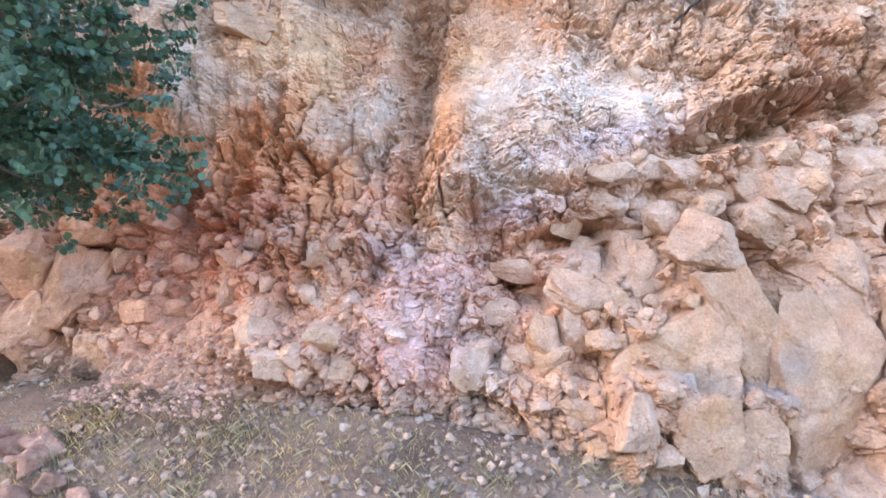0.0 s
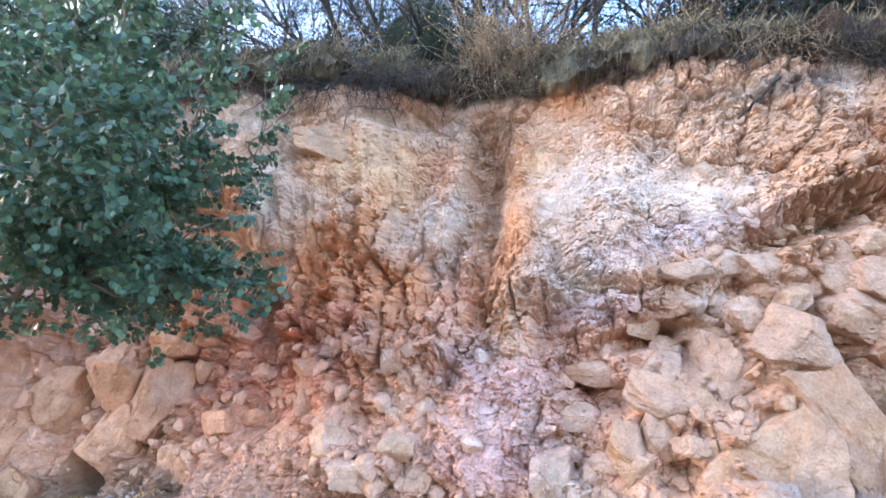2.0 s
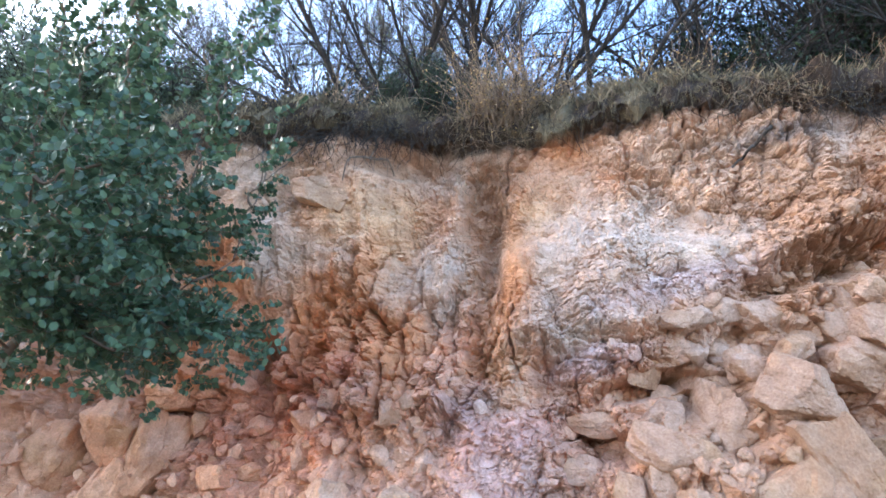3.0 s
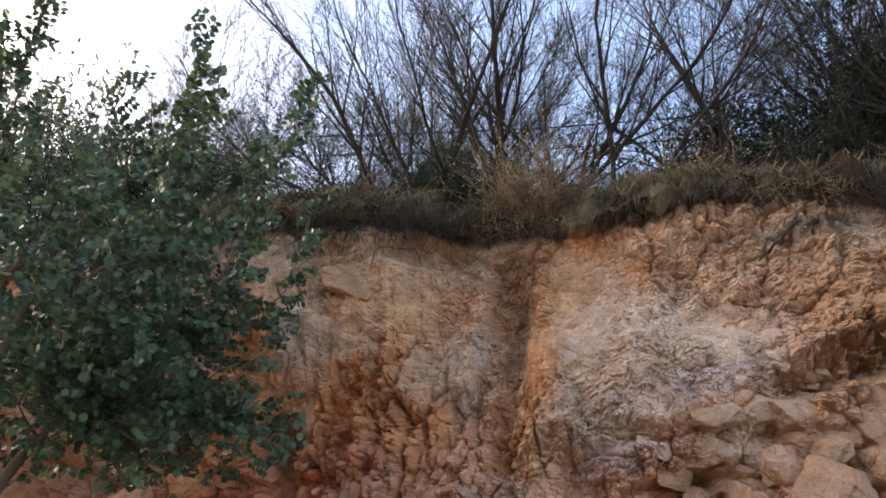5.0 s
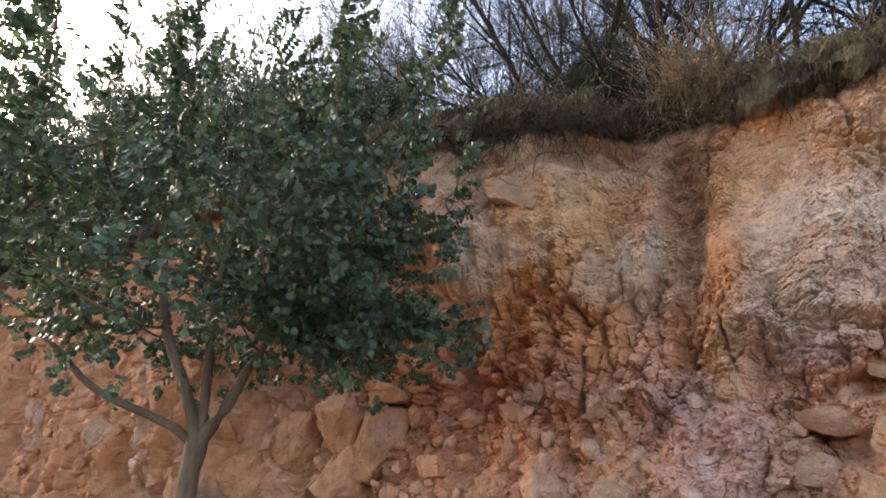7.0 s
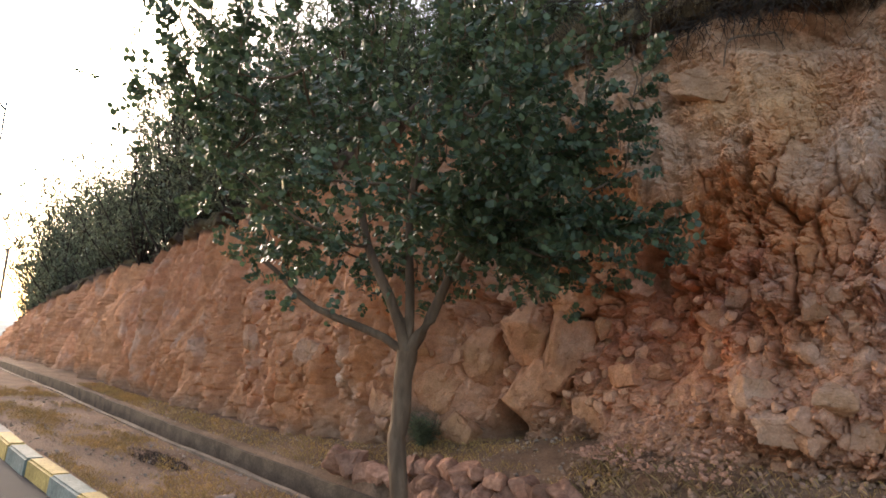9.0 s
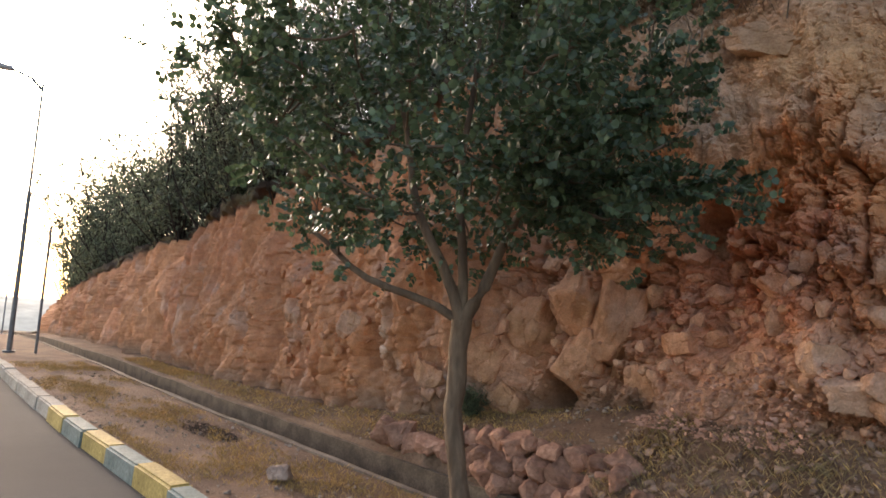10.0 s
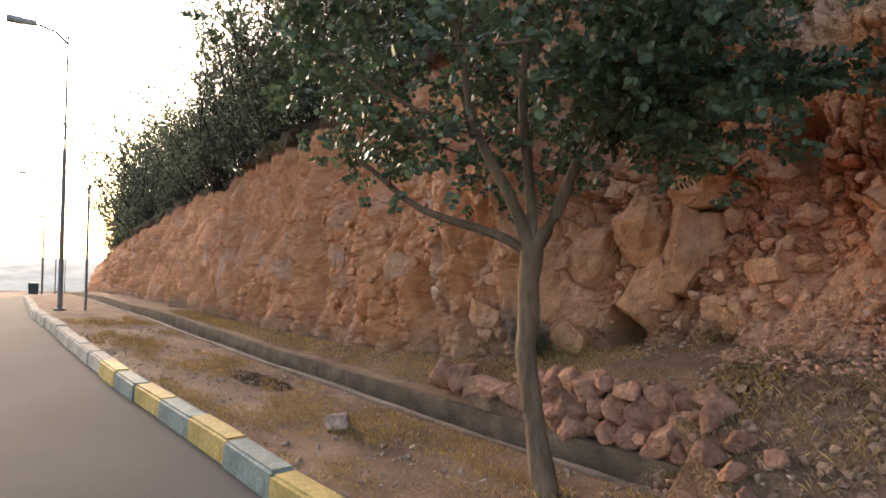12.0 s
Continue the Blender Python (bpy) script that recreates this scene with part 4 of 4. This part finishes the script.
    part_mesh("crown", leaf_mesh("crown", P, W, L, L * 0.8, LEAF, rng), tree, "dense crown of rounded dark green leaflets")


carob()


# ---- bare trees and scrub along the rim ----
def plateau_z(x, y):
    o = y - (foot_y(x) + lean(x, top_z(x) - foot_z(x)))
    return float(top_z(x) + np.interp(o, [0.2, 0.6, 1.6, 4, 12, 25, 60], [0.43, 0.5, 0.56, 0.75, 1.3, 2, 3]) * (1 - 0.15 * sstep(0.0, 1.5, x))) - 0.06


def bare_tree(name, seed, height, stems, spread, label, leaves=None, leaf_n=0, twig=TWIG, thick=0.05, fork=0.42):
    """Stems fan out of one stool and curve upwards; limbs and wisps leave them at narrow angles."""
    rng = np.random.default_rng(seed)
    tree = thing(name, (0, 0, 0), label, "tree", "bare trees on the rim")
    fine, P = [], []

    def offshoot(way, angle):
        side = np.cross(way, rng.normal(0, 1, 3))
        d = way + side / (np.linalg.norm(side) + 1e-9) * angle * rng.uniform(0.7, 1.5)
        return d / np.linalg.norm(d)

    for k in range(stems):
        a = 6.28 * (k + rng.uniform(0, 0.6)) / stems
        u = spread * rng.uniform(0.45, 1.25)
        way = np.array([math.cos(a) * u, math.sin(a) * u * 0.6, 1.0])
        b, r = wander(rng, (rng.normal(0, 0.12), rng.normal(0, 0.1), -0.1), way / np.linalg.norm(way), height * rng.uniform(0.8, 1.15), 15, 0.085, 0.045, thick * rng.uniform(0.6, 1.1), 0.005)
        part_mesh("stem", tube_mesh("stem", [(b, r)], twig, 7), tree)
        for i in range(3, 16):
            for _ in range(1 if i % 2 else 2):
                d = offshoot((b[i] - b[i - 1]) / np.linalg.norm(b[i] - b[i - 1]), fork)
                c, cr = wander(rng, b[i], d, height * rng.uniform(0.25, 0.5) * (1.25 - i / 18), 9, 0.07, 0.03, max(0.006, r[i] * 0.55), 0.003)
                fine.append((c, cr))
                for j in range(2, 10):
                    for _ in range(3 if j > 5 else 2):
                        d = offshoot((c[j] - c[j - 1]) / np.linalg.norm(c[j] - c[j - 1]), fork)
                        q, qr = wander(rng, c[j], d, height * rng.uniform(0.08, 0.2), 5, 0.1, 0.02, 0.0036, 0.0013)
                        fine.append((q, qr))
                        P.append(q)
    tagged(part_mesh("twig_mass", tube_mesh("twig_mass", fine, twig, 3), tree, "fine bare twigs"), kind="stuff")
    if leaves:
        pts = np.concatenate(P)
        pts = pts[rng.integers(0, len(pts), leaf_n)] + rng.normal(0, 0.03, (leaf_n, 3))
        tagged(part_mesh("foliage", leaf_mesh("foliage", pts, rng.normal(0, 1, (leaf_n, 3)) + np.array([0, 0, 0.5]), rng.uniform(0.025, 0.055, leaf_n), rng.uniform(0.008, 0.016, leaf_n), leaves, rng), tree, "thin narrow leaves"), kind="stuff")
    return tree


def plant(protos, spots, rng):
    used = set()
    for k, x, y, turn, size in spots:
        size *= 1.25 if x < -7 else 1
        if protos[k].name.startswith("hedge"):
            size *= 0.75 + 0.5 * abs(math.sin(3.7 * x))
        proto = protos[k]
        m = pose(x, y, plateau_z(x, y) - (0.5 * size if proto.name.startswith("hedge") else 0), 0, 0, turn) @ Matrix.Scale(size, 4)
        if k in used:
            ob = copy_thing(proto, m)
            ob.scale = (size, size, size)
        else:
            proto.matrix_basis = m
            used.add(k)


BARE = [bare_tree("bare_tree", 51, 4.6, 6, 2.1, "dark leafless many-stemmed tree leaning out from the cliff rim"),
        bare_tree("bare_tree", 52, 4.8, 5, 1.1, "dark leafless spreading tree on the cliff rim", thick=0.06),
        bare_tree("bare_tree", 53, 4.2, 5, 0.9, "thinly leaved slender twiggy tree behind the cliff rim", OLIVE_LEAF, 6000, thick=0.022, fork=0.5, twig=GREY_TWIG)]
plant(BARE, [(0, -2.5, 7.9, 0, 0.95), (2, -3.3, 8.8, 0, 0.8), (0, -1.7, 8.4, 75, 0.85), (2, -2.6, 11.0, 90, 1.1), (1, -0.85, 8.0, 25, 1.0), (0, 0.3, 8.0, 160, 0.9), (1, 2.4, 8.4, 200, 1.0), (1, 3.6, 8.8, 75, 1.05), (2, -1.7, 9.8, 150, 1.0), (2, -5.2, 8.6, 310, 0.75), (2, 1.3, 9.6, 120, 1.0),
             (2, -4.4, 9.8, 50, 0.9), (2, 3.2, 9.6, 80, 1.0), (0, 4.6, 8.8, 30, 1.0), (2, -6.4, 9.8, 60, 0.8), (2, -8.6, 8.9, 10, 0.75), (1, 5.6, 8.8, 130, 1.0), (2, -7.4, 11.2, 20, 0.9),
             (2, -10.4, 8.6, 100, 0.62), (2, -13.0, 8.8, 200, 0.6), (2, -16.5, 9.0, 40, 0.6), (2, -20.8, 9.6, 140, 0.6)], None)


def shrub(name, seed, radius, height, n, material, label, size=(0.03, 0.06), slim=0.35, stems=14):
    """Stems that fan out from the root, with leaves in uneven sprays."""
    rng = np.random.default_rng(seed)
    bush = thing(name, (0, 0, 0), label, "shrub", "scrub on the rim")
    paths, P, W = [], [], []
    for _ in range(stems):
        a, u = rng.uniform(0, 6.28), rng.uniform(0.1, 1.0)
        way = np.array([math.cos(a) * u * radius, math.sin(a) * u * radius, height * rng.uniform(0.7, 1.1)])
        b, r = wander(rng, (0, 0, -0.1), way / np.linalg.norm(way), np.linalg.norm(way), 8, 0.14, 0.0, 0.022, 0.005)
        paths.append((b, r))
        for i in range(2, 9):
            for _ in range(4):
                d = rng.normal(0, 1, 3) + np.array([0, 0, 0.4])
                c, cr = wander(rng, b[i], d / np.linalg.norm(d), radius * rng.uniform(0.25, 0.6), 4, 0.2, 0.05, 0.006, 0.002)
                paths.append((c, cr))
                P.append(c[1:])
    pts = np.concatenate(P)
    pts = pts[rng.integers(0, len(pts), n)] + rng.normal(0, 0.055 * radius, (n, 3))
    L = rng.uniform(*size, n)
    tagged(part_mesh("twig_mass", tube_mesh("twig_mass", paths, TWIG, 4), bush, "thin dark stems"), kind="stuff")
    part_mesh("foliage", leaf_mesh("foliage", pts, rng.normal(0, 1, (n, 3)) + np.array([0, 0, 0.6]), L, L * slim, material, rng), bush)
    return bush


SCRUB = [shrub("green_shrub", 61, 0.9, 1.2, 7000, SCRUB_LEAF, "grey-green leafy shrub on the cliff rim", (0.035, 0.07), 0.5),
         shrub("olive_shrub", 62, 1.3, 2.0, 16000, OLIVE_LEAF, "rounded olive-green broom-like bush behind the rim", (0.03, 0.06), 0.2, 26),
         shrub("evergreen_shrub", 63, 1.2, 2.2, 9000, DARK_LEAF, "dark evergreen bush on the cliff rim", (0.045, 0.085), 0.4, 20),
         shrub("hedge_shrub", 64, 1.15, 3.0, 6500, HEDGE_LEAF, "tall feathery green bush overhanging the cutting", (0.06, 0.12), 0.3, 24)]
plant(SCRUB, [(2, 3.4, 8.9, 30, 1.0), (2, -1.4, 7.25, 0, 0.3), (2, -0.95, 7.3, 60, 0.27), (2, -1.95, 7.4, 20, 0.25), (2, -2.7, 7.4, 80, 0.22), (1, -1.5, 8.6, 0, 0.7), (0, -5.2, 7.7, 0, 1.0), (0, -4.5, 7.6, 90, 0.7), (0, -6.1, 7.6, 60, 1.1), (1, -2.7, 9.9, 0, 1.15), (1, -0.6, 10.8, 40, 1.1), (1, 1.4, 9.9, 90, 0.9), (2, 3.2, 8.7, 0, 1.2), (2, 2.4, 9.0, 90, 1.0), (2, 4.4, 8.4, 200, 1.35), (2, 3.7, 8.0, 120, 0.8), (2, 1.6, 9.6, 250, 1.0),
              (2, 4.0, 10.5, 30, 1.3), (1, -5.0, 10.6, 10, 1.0), (3, -7.6, 7.9, 0, 0.9), (3, -9.0, 8.0, 40, 0.9), (3, -10.6, 7.9, 100, 0.85), (3, -12.2, 7.9, 160, 0.9), (3, -13.8, 7.9, 220, 0.8), (3, -15.6, 8.0, 10, 0.95),
              (3, -17.5, 8.2, 70, 0.9), (3, -19.6, 8.5, 120, 1.0), (3, -22, 8.9, 30, 1.0), (3, -24.6, 9.4, 0, 1.1), (3, -27.5, 9.9, 80, 1.0), (3, -31, 10.6, 150, 1.2), (3, -35, 11.5, 20, 1.2), (3, -40, 12.6, 90, 1.3), (3, -46, 13.6, 0, 1.4)], None)

tuft = copy_thing(SCRUB[0], pose(-5.35, 6.65, float(ground_z(np.array([-5.35]), np.array([6.65]))[0]), 0, 0, 40) @ Matrix.Scale(0.28, 4))
tuft.scale = (0.28, 0.28, 0.28)
tagged(tuft, "small green bush growing at the cliff foot")

# ---- grass ----
def rim_points(n, x0, x1, r0, r1, rng):
    """Places on the turf bank between its rows r0 and r1."""
    x, r = rng.uniform(x0, x1, n), rng.uniform(r0, r1, n)
    i, k = np.clip(np.searchsorted(CX, x), 1, len(CX) - 1), r.astype(int)
    f = r - k
    return np.stack([x, ty[k, i] * (1 - f) + ty[k + 1, i] * f, tz[k, i] * (1 - f) + tz[k + 1, i] * f], -1)


gg = np.random.default_rng(71)
tagged(new("rim_grass", blade_mesh("rim_grass", rim_points(26000, -6, 5.5, 3.5, 10.5, gg), gg, 0.11, 0.8, 0.002, DULL_STRAW)), "withered brown grass matted along the cliff rim", "grass", kind="stuff")
tagged(new("hanging_grass", blade_mesh("hanging_grass", rim_points(9000, -5, 5, 0.2, 4.5, gg), gg, 0.2, 0.45, 0.002, DULL_STRAW, 0.85)), "dead grass hanging over the cliff edge", "grass", kind="stuff")
x, y, z = on_ground(120000, -16, -2.6, 0.3, 4.1, gg)
ok = (y < foot_y(x)) & ~((y > kerb_y(x) + 1.85) & (y < kerb_y(x) + 2.5)) & (gg.random(len(x)) < 0.9 * sstep(-0.1, 0.4, fbm(x * 1.1, y * 2.2, 92, 5, 0.7)) + 0.5 * (y > kerb_y(x) + 2.45) * (x < -4.2))
tagged(new("verge_grass", blade_mesh("verge_grass", np.stack([x, y, z + 0.012], -1)[ok], gg, 0.042, 0.8, 0.0017, STRAW)), "short straw-yellow dry grass on the verge", "grass", kind="stuff")
n = 900
a_, q_ = gg.uniform(0, 6.28, n), np.sqrt(gg.random(n))
x, y = -7.9 + 0.75 * q_ * np.cos(a_), 4.72 + 0.2 * q_ * np.sin(a_)
tagged(new("scorched_grass", blade_mesh("scorched_grass", np.stack([x, y, ground_z(x, y)], -1), gg, 0.03, 1.2, 0.0025, TWIG)), "blackened patch of burnt grass on the verge", "grass", kind="stuff")
x, y, z = on_ground(18000, -3.2, 4, 1.2, 3.3, gg)
ok = (y < foot_y(x)) & (gg.random(len(x)) < sstep(0.0, 0.4, fbm(x * 1.1, y * 1.8, 93, 4)))
tagged(new("mound_grass", blade_mesh("mound_grass", np.stack([x, y, z + 0.015], -1)[ok], gg, 0.042, 0.7, 0.0009, STRAW)), "sparse dry grass tufts on the stony mound", "grass", kind="stuff")

n = 130
wx_, wy_ = gg.uniform(-3.0, 3.6, n), 0
wy_ = np.interp(wx_, [-3, -2, 0, 4], [5.45, 4.9, 4.6, 4.4]) + gg.uniform(0, 1.25, n)
ok = wy_ < foot_y(wx_) - 0.05
cen = np.stack([wx_, wy_], -1)[ok]
pick = cen[gg.integers(0, len(cen), 3200)] + gg.normal(0, 0.07, (3200, 2))
tagged(new("dry_weeds", blade_mesh("dry_weeds", np.stack([pick[:, 0], pick[:, 1], ground_z(pick[:, 0], pick[:, 1])], -1), gg, 0.07, 1.0, 0.001, WEED)), "clumps of straw-coloured dry weeds on the mound", "weeds", kind="stuff")

# ---- dead brush, roots and a stick on the upper face ----
def tangle(name, seed, place, n, length, spread, down, material, label, r=0.004, seeds=0):
    rng = np.random.default_rng(seed)
    brush = thing(name, place, label, "dead brush")
    paths, P = [], []
    for _ in range(n):
        s = rng.normal(0, 1, 3) * spread
        way = rng.normal(0, 0.5, 3) + np.array([0, -0.35, down])
        b, rr = wander(rng, s, way / np.linalg.norm(way), length * rng.uniform(0.4, 1.2), 6, 0.28, 0.05 * down, r, r * 0.4)
        paths.append((b, rr))
        P.append(b[2:])
    tagged(part_mesh("twig_mass", tube_mesh("twig_mass", paths, material, 3), brush), kind="stuff")
    if seeds:
        pts = np.concatenate(P)
        pts = pts[rng.integers(0, len(pts), seeds)] + rng.normal(0, 0.012, (seeds, 3))
        part_mesh("seed_mass", leaf_mesh("seed_mass", pts, rng.normal(0, 1, (seeds, 3)), np.full(seeds, 0.02), np.full(seeds, 0.013), STRAW, rng), brush)["kind"] = "stuff"
    return brush


def rim_at(x, off=0.0, up=0.0):
    z = float(top_z(x))
    return (x, float(face_y(np.array([x]), np.array([z - 0.05]), False)[0]) - 0.1 + off, z + up)


tangle("dry_bush", 81, rim_at(-0.5, 0.05, 0.2), 420, 0.95, np.array([0.22, 0.1, 0.1]), 1.0, DRY_TWIG, "tall dry tan bush with seed heads on the rim", 0.004, 1500)
tangle("dry_bush", 82, rim_at(-2.6, 0.15, 0.25), 200, 0.6, np.array([0.35, 0.12, 0.05]), 0.7, TWIG, "dead brown bush at the cliff edge", 0.004, 300)
tangle("dry_bush", 83, rim_at(1.0, 0.3, 0.25), 120, 0.6, np.array([0.3, 0.1, 0.05]), 1.0, DRY_TWIG, "dry tan weeds on the rim", 0.003, 400)
tangle("hanging_brush", 84, rim_at(-0.6, 0.0, -0.15), 45, 0.45, np.array([0.28, 0.05, 0.22]), -0.8, DRY_TWIG, "dead brown brush hanging in the gully head", 0.003)
tangle("hanging_brush", 85, rim_at(-0.7, 0.12, -0.95), 12, 0.6, np.array([0.1, 0.05, 0.3]), -1.0, DRY_TWIG, "dead trailing stems in the gully", 0.003)
tangle("hanging_roots", 86, rim_at(-2.0, 0.02, 0.0), 200, 0.5, np.array([0.45, 0.05, 0.08]), -0.8, TWIG, "dark roots hanging from the turf edge", 0.005)
tangle("hanging_roots", 87, rim_at(-3.6, 0.02, 0.05), 90, 0.3, np.array([0.6, 0.05, 0.05]), -0.6, TWIG, "dark roots hanging from the turf edge", 0.004)
tangle("hanging_roots", 88, rim_at(2.3, 0.02, 0.05), 120, 0.35, np.array([0.8, 0.05, 0.05]), -0.5, TWIG, "dark roots hanging from the turf edge", 0.004)


trng = np.random.default_rng(89)
for k, x in enumerate(np.arange(-4.6, 4.4, 0.42)):
    low = k % 2
    tangle("hanging_roots" if low else "dead_weeds", 100 + k, rim_at(float(x) + trng.uniform(-0.1, 0.1), 0.04 if low else 0.12, 0.08 if low else 0.3), int(trng.integers(50, 110)), trng.uniform(0.3, 0.5), np.array([0.24, 0.06, 0.07]),
           -0.55 if low else 0.75, TWIG if k % 3 else DRY_TWIG, "dark roots and stalks hanging from the turf edge" if low else "dead weeds along the turf edge", 0.0035)


def on_face(name, spec, r0, r1, material, label, category):
    """A root or stick that lies along the face through (x, z, how far out)."""
    t = np.linspace(0, 1, 16)
    k = np.linspace(0, 1, len(spec))
    xs, zs, os_ = (np.interp(t, k, [s[i] for s in spec]) for i in range(3))
    ys = face_y(xs, zs, False) - 0.03 - os_
    pts = np.stack([xs, ys, zs], -1)
    ob = new(name, tube_mesh(name, [(pts - pts[0], np.linspace(r0, r1, 16))], material, 6))
    ob.location = pts[0]
    tagged(ob, label, category)


on_face("root", [(-3.0, 4.95, 0.05), (-2.93, 4.6, 0.03), (-2.98, 4.3, 0.03), (-3.12, 4.0, 0.03), (-3.05, 3.8, 0.02)], 0.012, 0.004, PALE_ROOT, "thin pale root trailing down the face", "root")
on_face("root", [(-2.5, 4.9, 0.06), (-2.75, 4.68, 0.05), (-2.95, 4.5, 0.03)], 0.012, 0.006, PALE_ROOT, "thin root slanting across a boulder", "root")
on_face("root", [(-1.75, 4.95, 0.1), (-1.85, 4.75, 0.12), (-2.0, 4.7, 0.1), (-2.05, 4.45, 0.08)], 0.016, 0.006, PALE_ROOT, "forked pale root under the turf", "root")
on_face("root", [(-1.85, 4.75, 0.12), (-1.7, 4.8, 0.12), (-1.62, 4.62, 0.1)], 0.012, 0.005, PALE_ROOT, "forked pale root under the turf", "root")
on_face("stick", [(1.78, 4.82, 0.1), (1.62, 4.65, 0.09), (1.48, 4.5, 0.08)], 0.018, 0.01, TWIG, "dead dark stick jutting from the face", "stick")

# ---- lamp posts, poles, cables, bin, far hills ----
def ring_tube(name, pts, radii, material, parent, sides=12, label=""):
    return part_mesh(name, tube_mesh(name, [(np.array(pts, float), np.array(radii))], material, sides), parent, label)


def lamp_post():
    post = thing("street_lamp", (0, 0, 0), "tall grey steel street lamp on the verge", "street lamp", "street lamps")
    ring_tube("pole", [(0, 0, -0.1), (0, 0, 0), (0, 0, 4.0), (0, 0, 4.08), (0, 0, 6.75), (0, 0, 6.9)], [0.06, 0.06, 0.05, 0.03, 0.026, 0.024], STEEL, post)
    ring_tube("arm", [(0, 0, 6.7), (0, -0.25, 6.95), (0, -0.6, 7.05), (0, -0.75, 7.07)], [0.035, 0.035, 0.03, 0.03], STEEL, post, 8)
    bm = bmesh.new()
    bmesh.ops.create_cube(bm, size=1)
    for v in bm.verts:
        v.co = (v.co.x * (0.24 if v.co.y > 0 else 0.3), v.co.y * 0.65 - 1.0, v.co.z * (0.1 if v.co.y > 0 else 0.14) + 7.08 + (0.03 if v.co.y < -1 else 0))
    bmesh.ops.bevel(bm, geom=list(bm.edges), offset=0.03, segments=2, affect="EDGES")
    head = part("lamp_head", bm, LAMP_GREY, post, "pale grey lamp housing")
    bm = bmesh.new()
    bmesh.ops.create_uvsphere(bm, u_segments=12, v_segments=6, radius=1)
    for v in bm.verts:
        v.co = (v.co.x * 0.1, v.co.y * 0.2 - 1.08, v.co.z * 0.05 + 7.03)
    part("lens", bm, LAMP_GREY, head, "domed lamp lens")
    ring_tube("base_plate", [(0, 0, -0.02), (0, 0, -0.018), (0, 0, 0.03), (0, 0, 0.032)], [0.01, 0.14, 0.14, 0.01], STEEL, post)
    return post


lamp = lamp_post()
for k, (x, w) in enumerate(((-19.45, 0.7), (-45, 0.7), (-66, 0.7), (-88, 0.7))):
    y = float(kerb_y(x)) + w
    slope = math.degrees(math.atan2(float(kerb_y(x + 1) - kerb_y(x - 1)), 2))
    m = pose(x, y, float(dip(x)) + 0.13, 0, 0, slope)
    if k:
        copy_thing(lamp, m)
    else:
        lamp.matrix_basis = m
pole = thing("metal_post", (-18.6, 5.4, float(dip(-18.6)) + 0.12), "thin grey metal post beside the drain", "post")
ring_tube("shaft", [(0, 0, -0.1), (0, 0, 3.1)], [0.032, 0.03], STEEL, pole, 10)
ring_tube("cap", [(0, 0, 3.08), (0, 0, 3.14)], [0.04, 0.034], STEEL, pole, 10)
for y, z0 in ((9.4, 8.25), (9.6, 8.0)):
    xs = np.linspace(-60, 40, 60)
    pts = np.stack([xs, y + 0.02 * xs + np.interp(xs, [-60, -15], [9, 0]), z0 + 0.035 * xs - 0.25 * np.cos(xs / 5) ** 2], -1)
    ob = new("cable", tube_mesh("cable", [(pts - pts[0], np.full(60, 0.011))], RUBBER, 5))
    ob.location = pts[0]
    tagged(ob, "thin black overhead cable above the rim", "cable", "overhead cables", "structure")


def wheeled_bin(x, y):
    b = thing("waste_container", (x, y, float(dip(x)) - 0.02), "dark green wheeled waste container at the roadside", "waste container")
    bm = bmesh.new()
    bmesh.ops.create_cube(bm, size=1)
    for v in bm.verts:
        s = 1 if v.co.z > 0 else 0.82
        v.co = (v.co.x * 0.62 * s, v.co.y * 0.72 * s, v.co.z * 0.95 + 0.65)
    bmesh.ops.bevel(bm, geom=list(bm.edges), offset=0.04, segments=2, affect="EDGES")
    part("body", bm, BIN_GREEN, b)
    bm = bmesh.new()
    bmesh.ops.create_cube(bm, size=1)
    for v in bm.verts:
        v.co = (v.co.x * (0.7 if v.co.z < 0 else 0.55), v.co.y * (0.8 if v.co.z < 0 else 0.65), v.co.z * 0.16 + 1.2)
    bmesh.ops.bevel(bm, geom=list(bm.edges), offset=0.03, segments=2, affect="EDGES")
    lid = part("lid", bm, BIN_GREEN, b, "closed lid")
    ring_tube("handle", [(-0.2, -0.42, 1.18), (-0.2, -0.46, 1.18), (0.2, -0.46, 1.18), (0.2, -0.42, 1.18)], [0.015] * 4, BIN_GREEN, lid, 6)
    for sx in (-0.2, 0.2):
        for sy in (-0.24, 0.24):
            ring_tube("wheel", [(sx - 0.03, sy, 0.1), (sx - 0.028, sy, 0.1), (sx + 0.028, sy, 0.1), (sx + 0.03, sy, 0.1)], [0.01, 0.1, 0.1, 0.01], RUBBER, b, 12)
    b.rotation_euler = (0, 0, radians(-12))


wheeled_bin(-60, float(kerb_y(-60)) - 0.5)
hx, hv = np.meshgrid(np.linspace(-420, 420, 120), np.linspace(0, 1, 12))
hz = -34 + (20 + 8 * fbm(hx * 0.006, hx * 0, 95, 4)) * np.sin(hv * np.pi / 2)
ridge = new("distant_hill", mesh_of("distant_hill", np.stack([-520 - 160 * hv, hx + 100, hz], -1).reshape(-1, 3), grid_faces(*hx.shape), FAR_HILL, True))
tagged(ridge, "ridge beyond the end of the road, haze put into its pale colour", "backdrop", kind="structure")
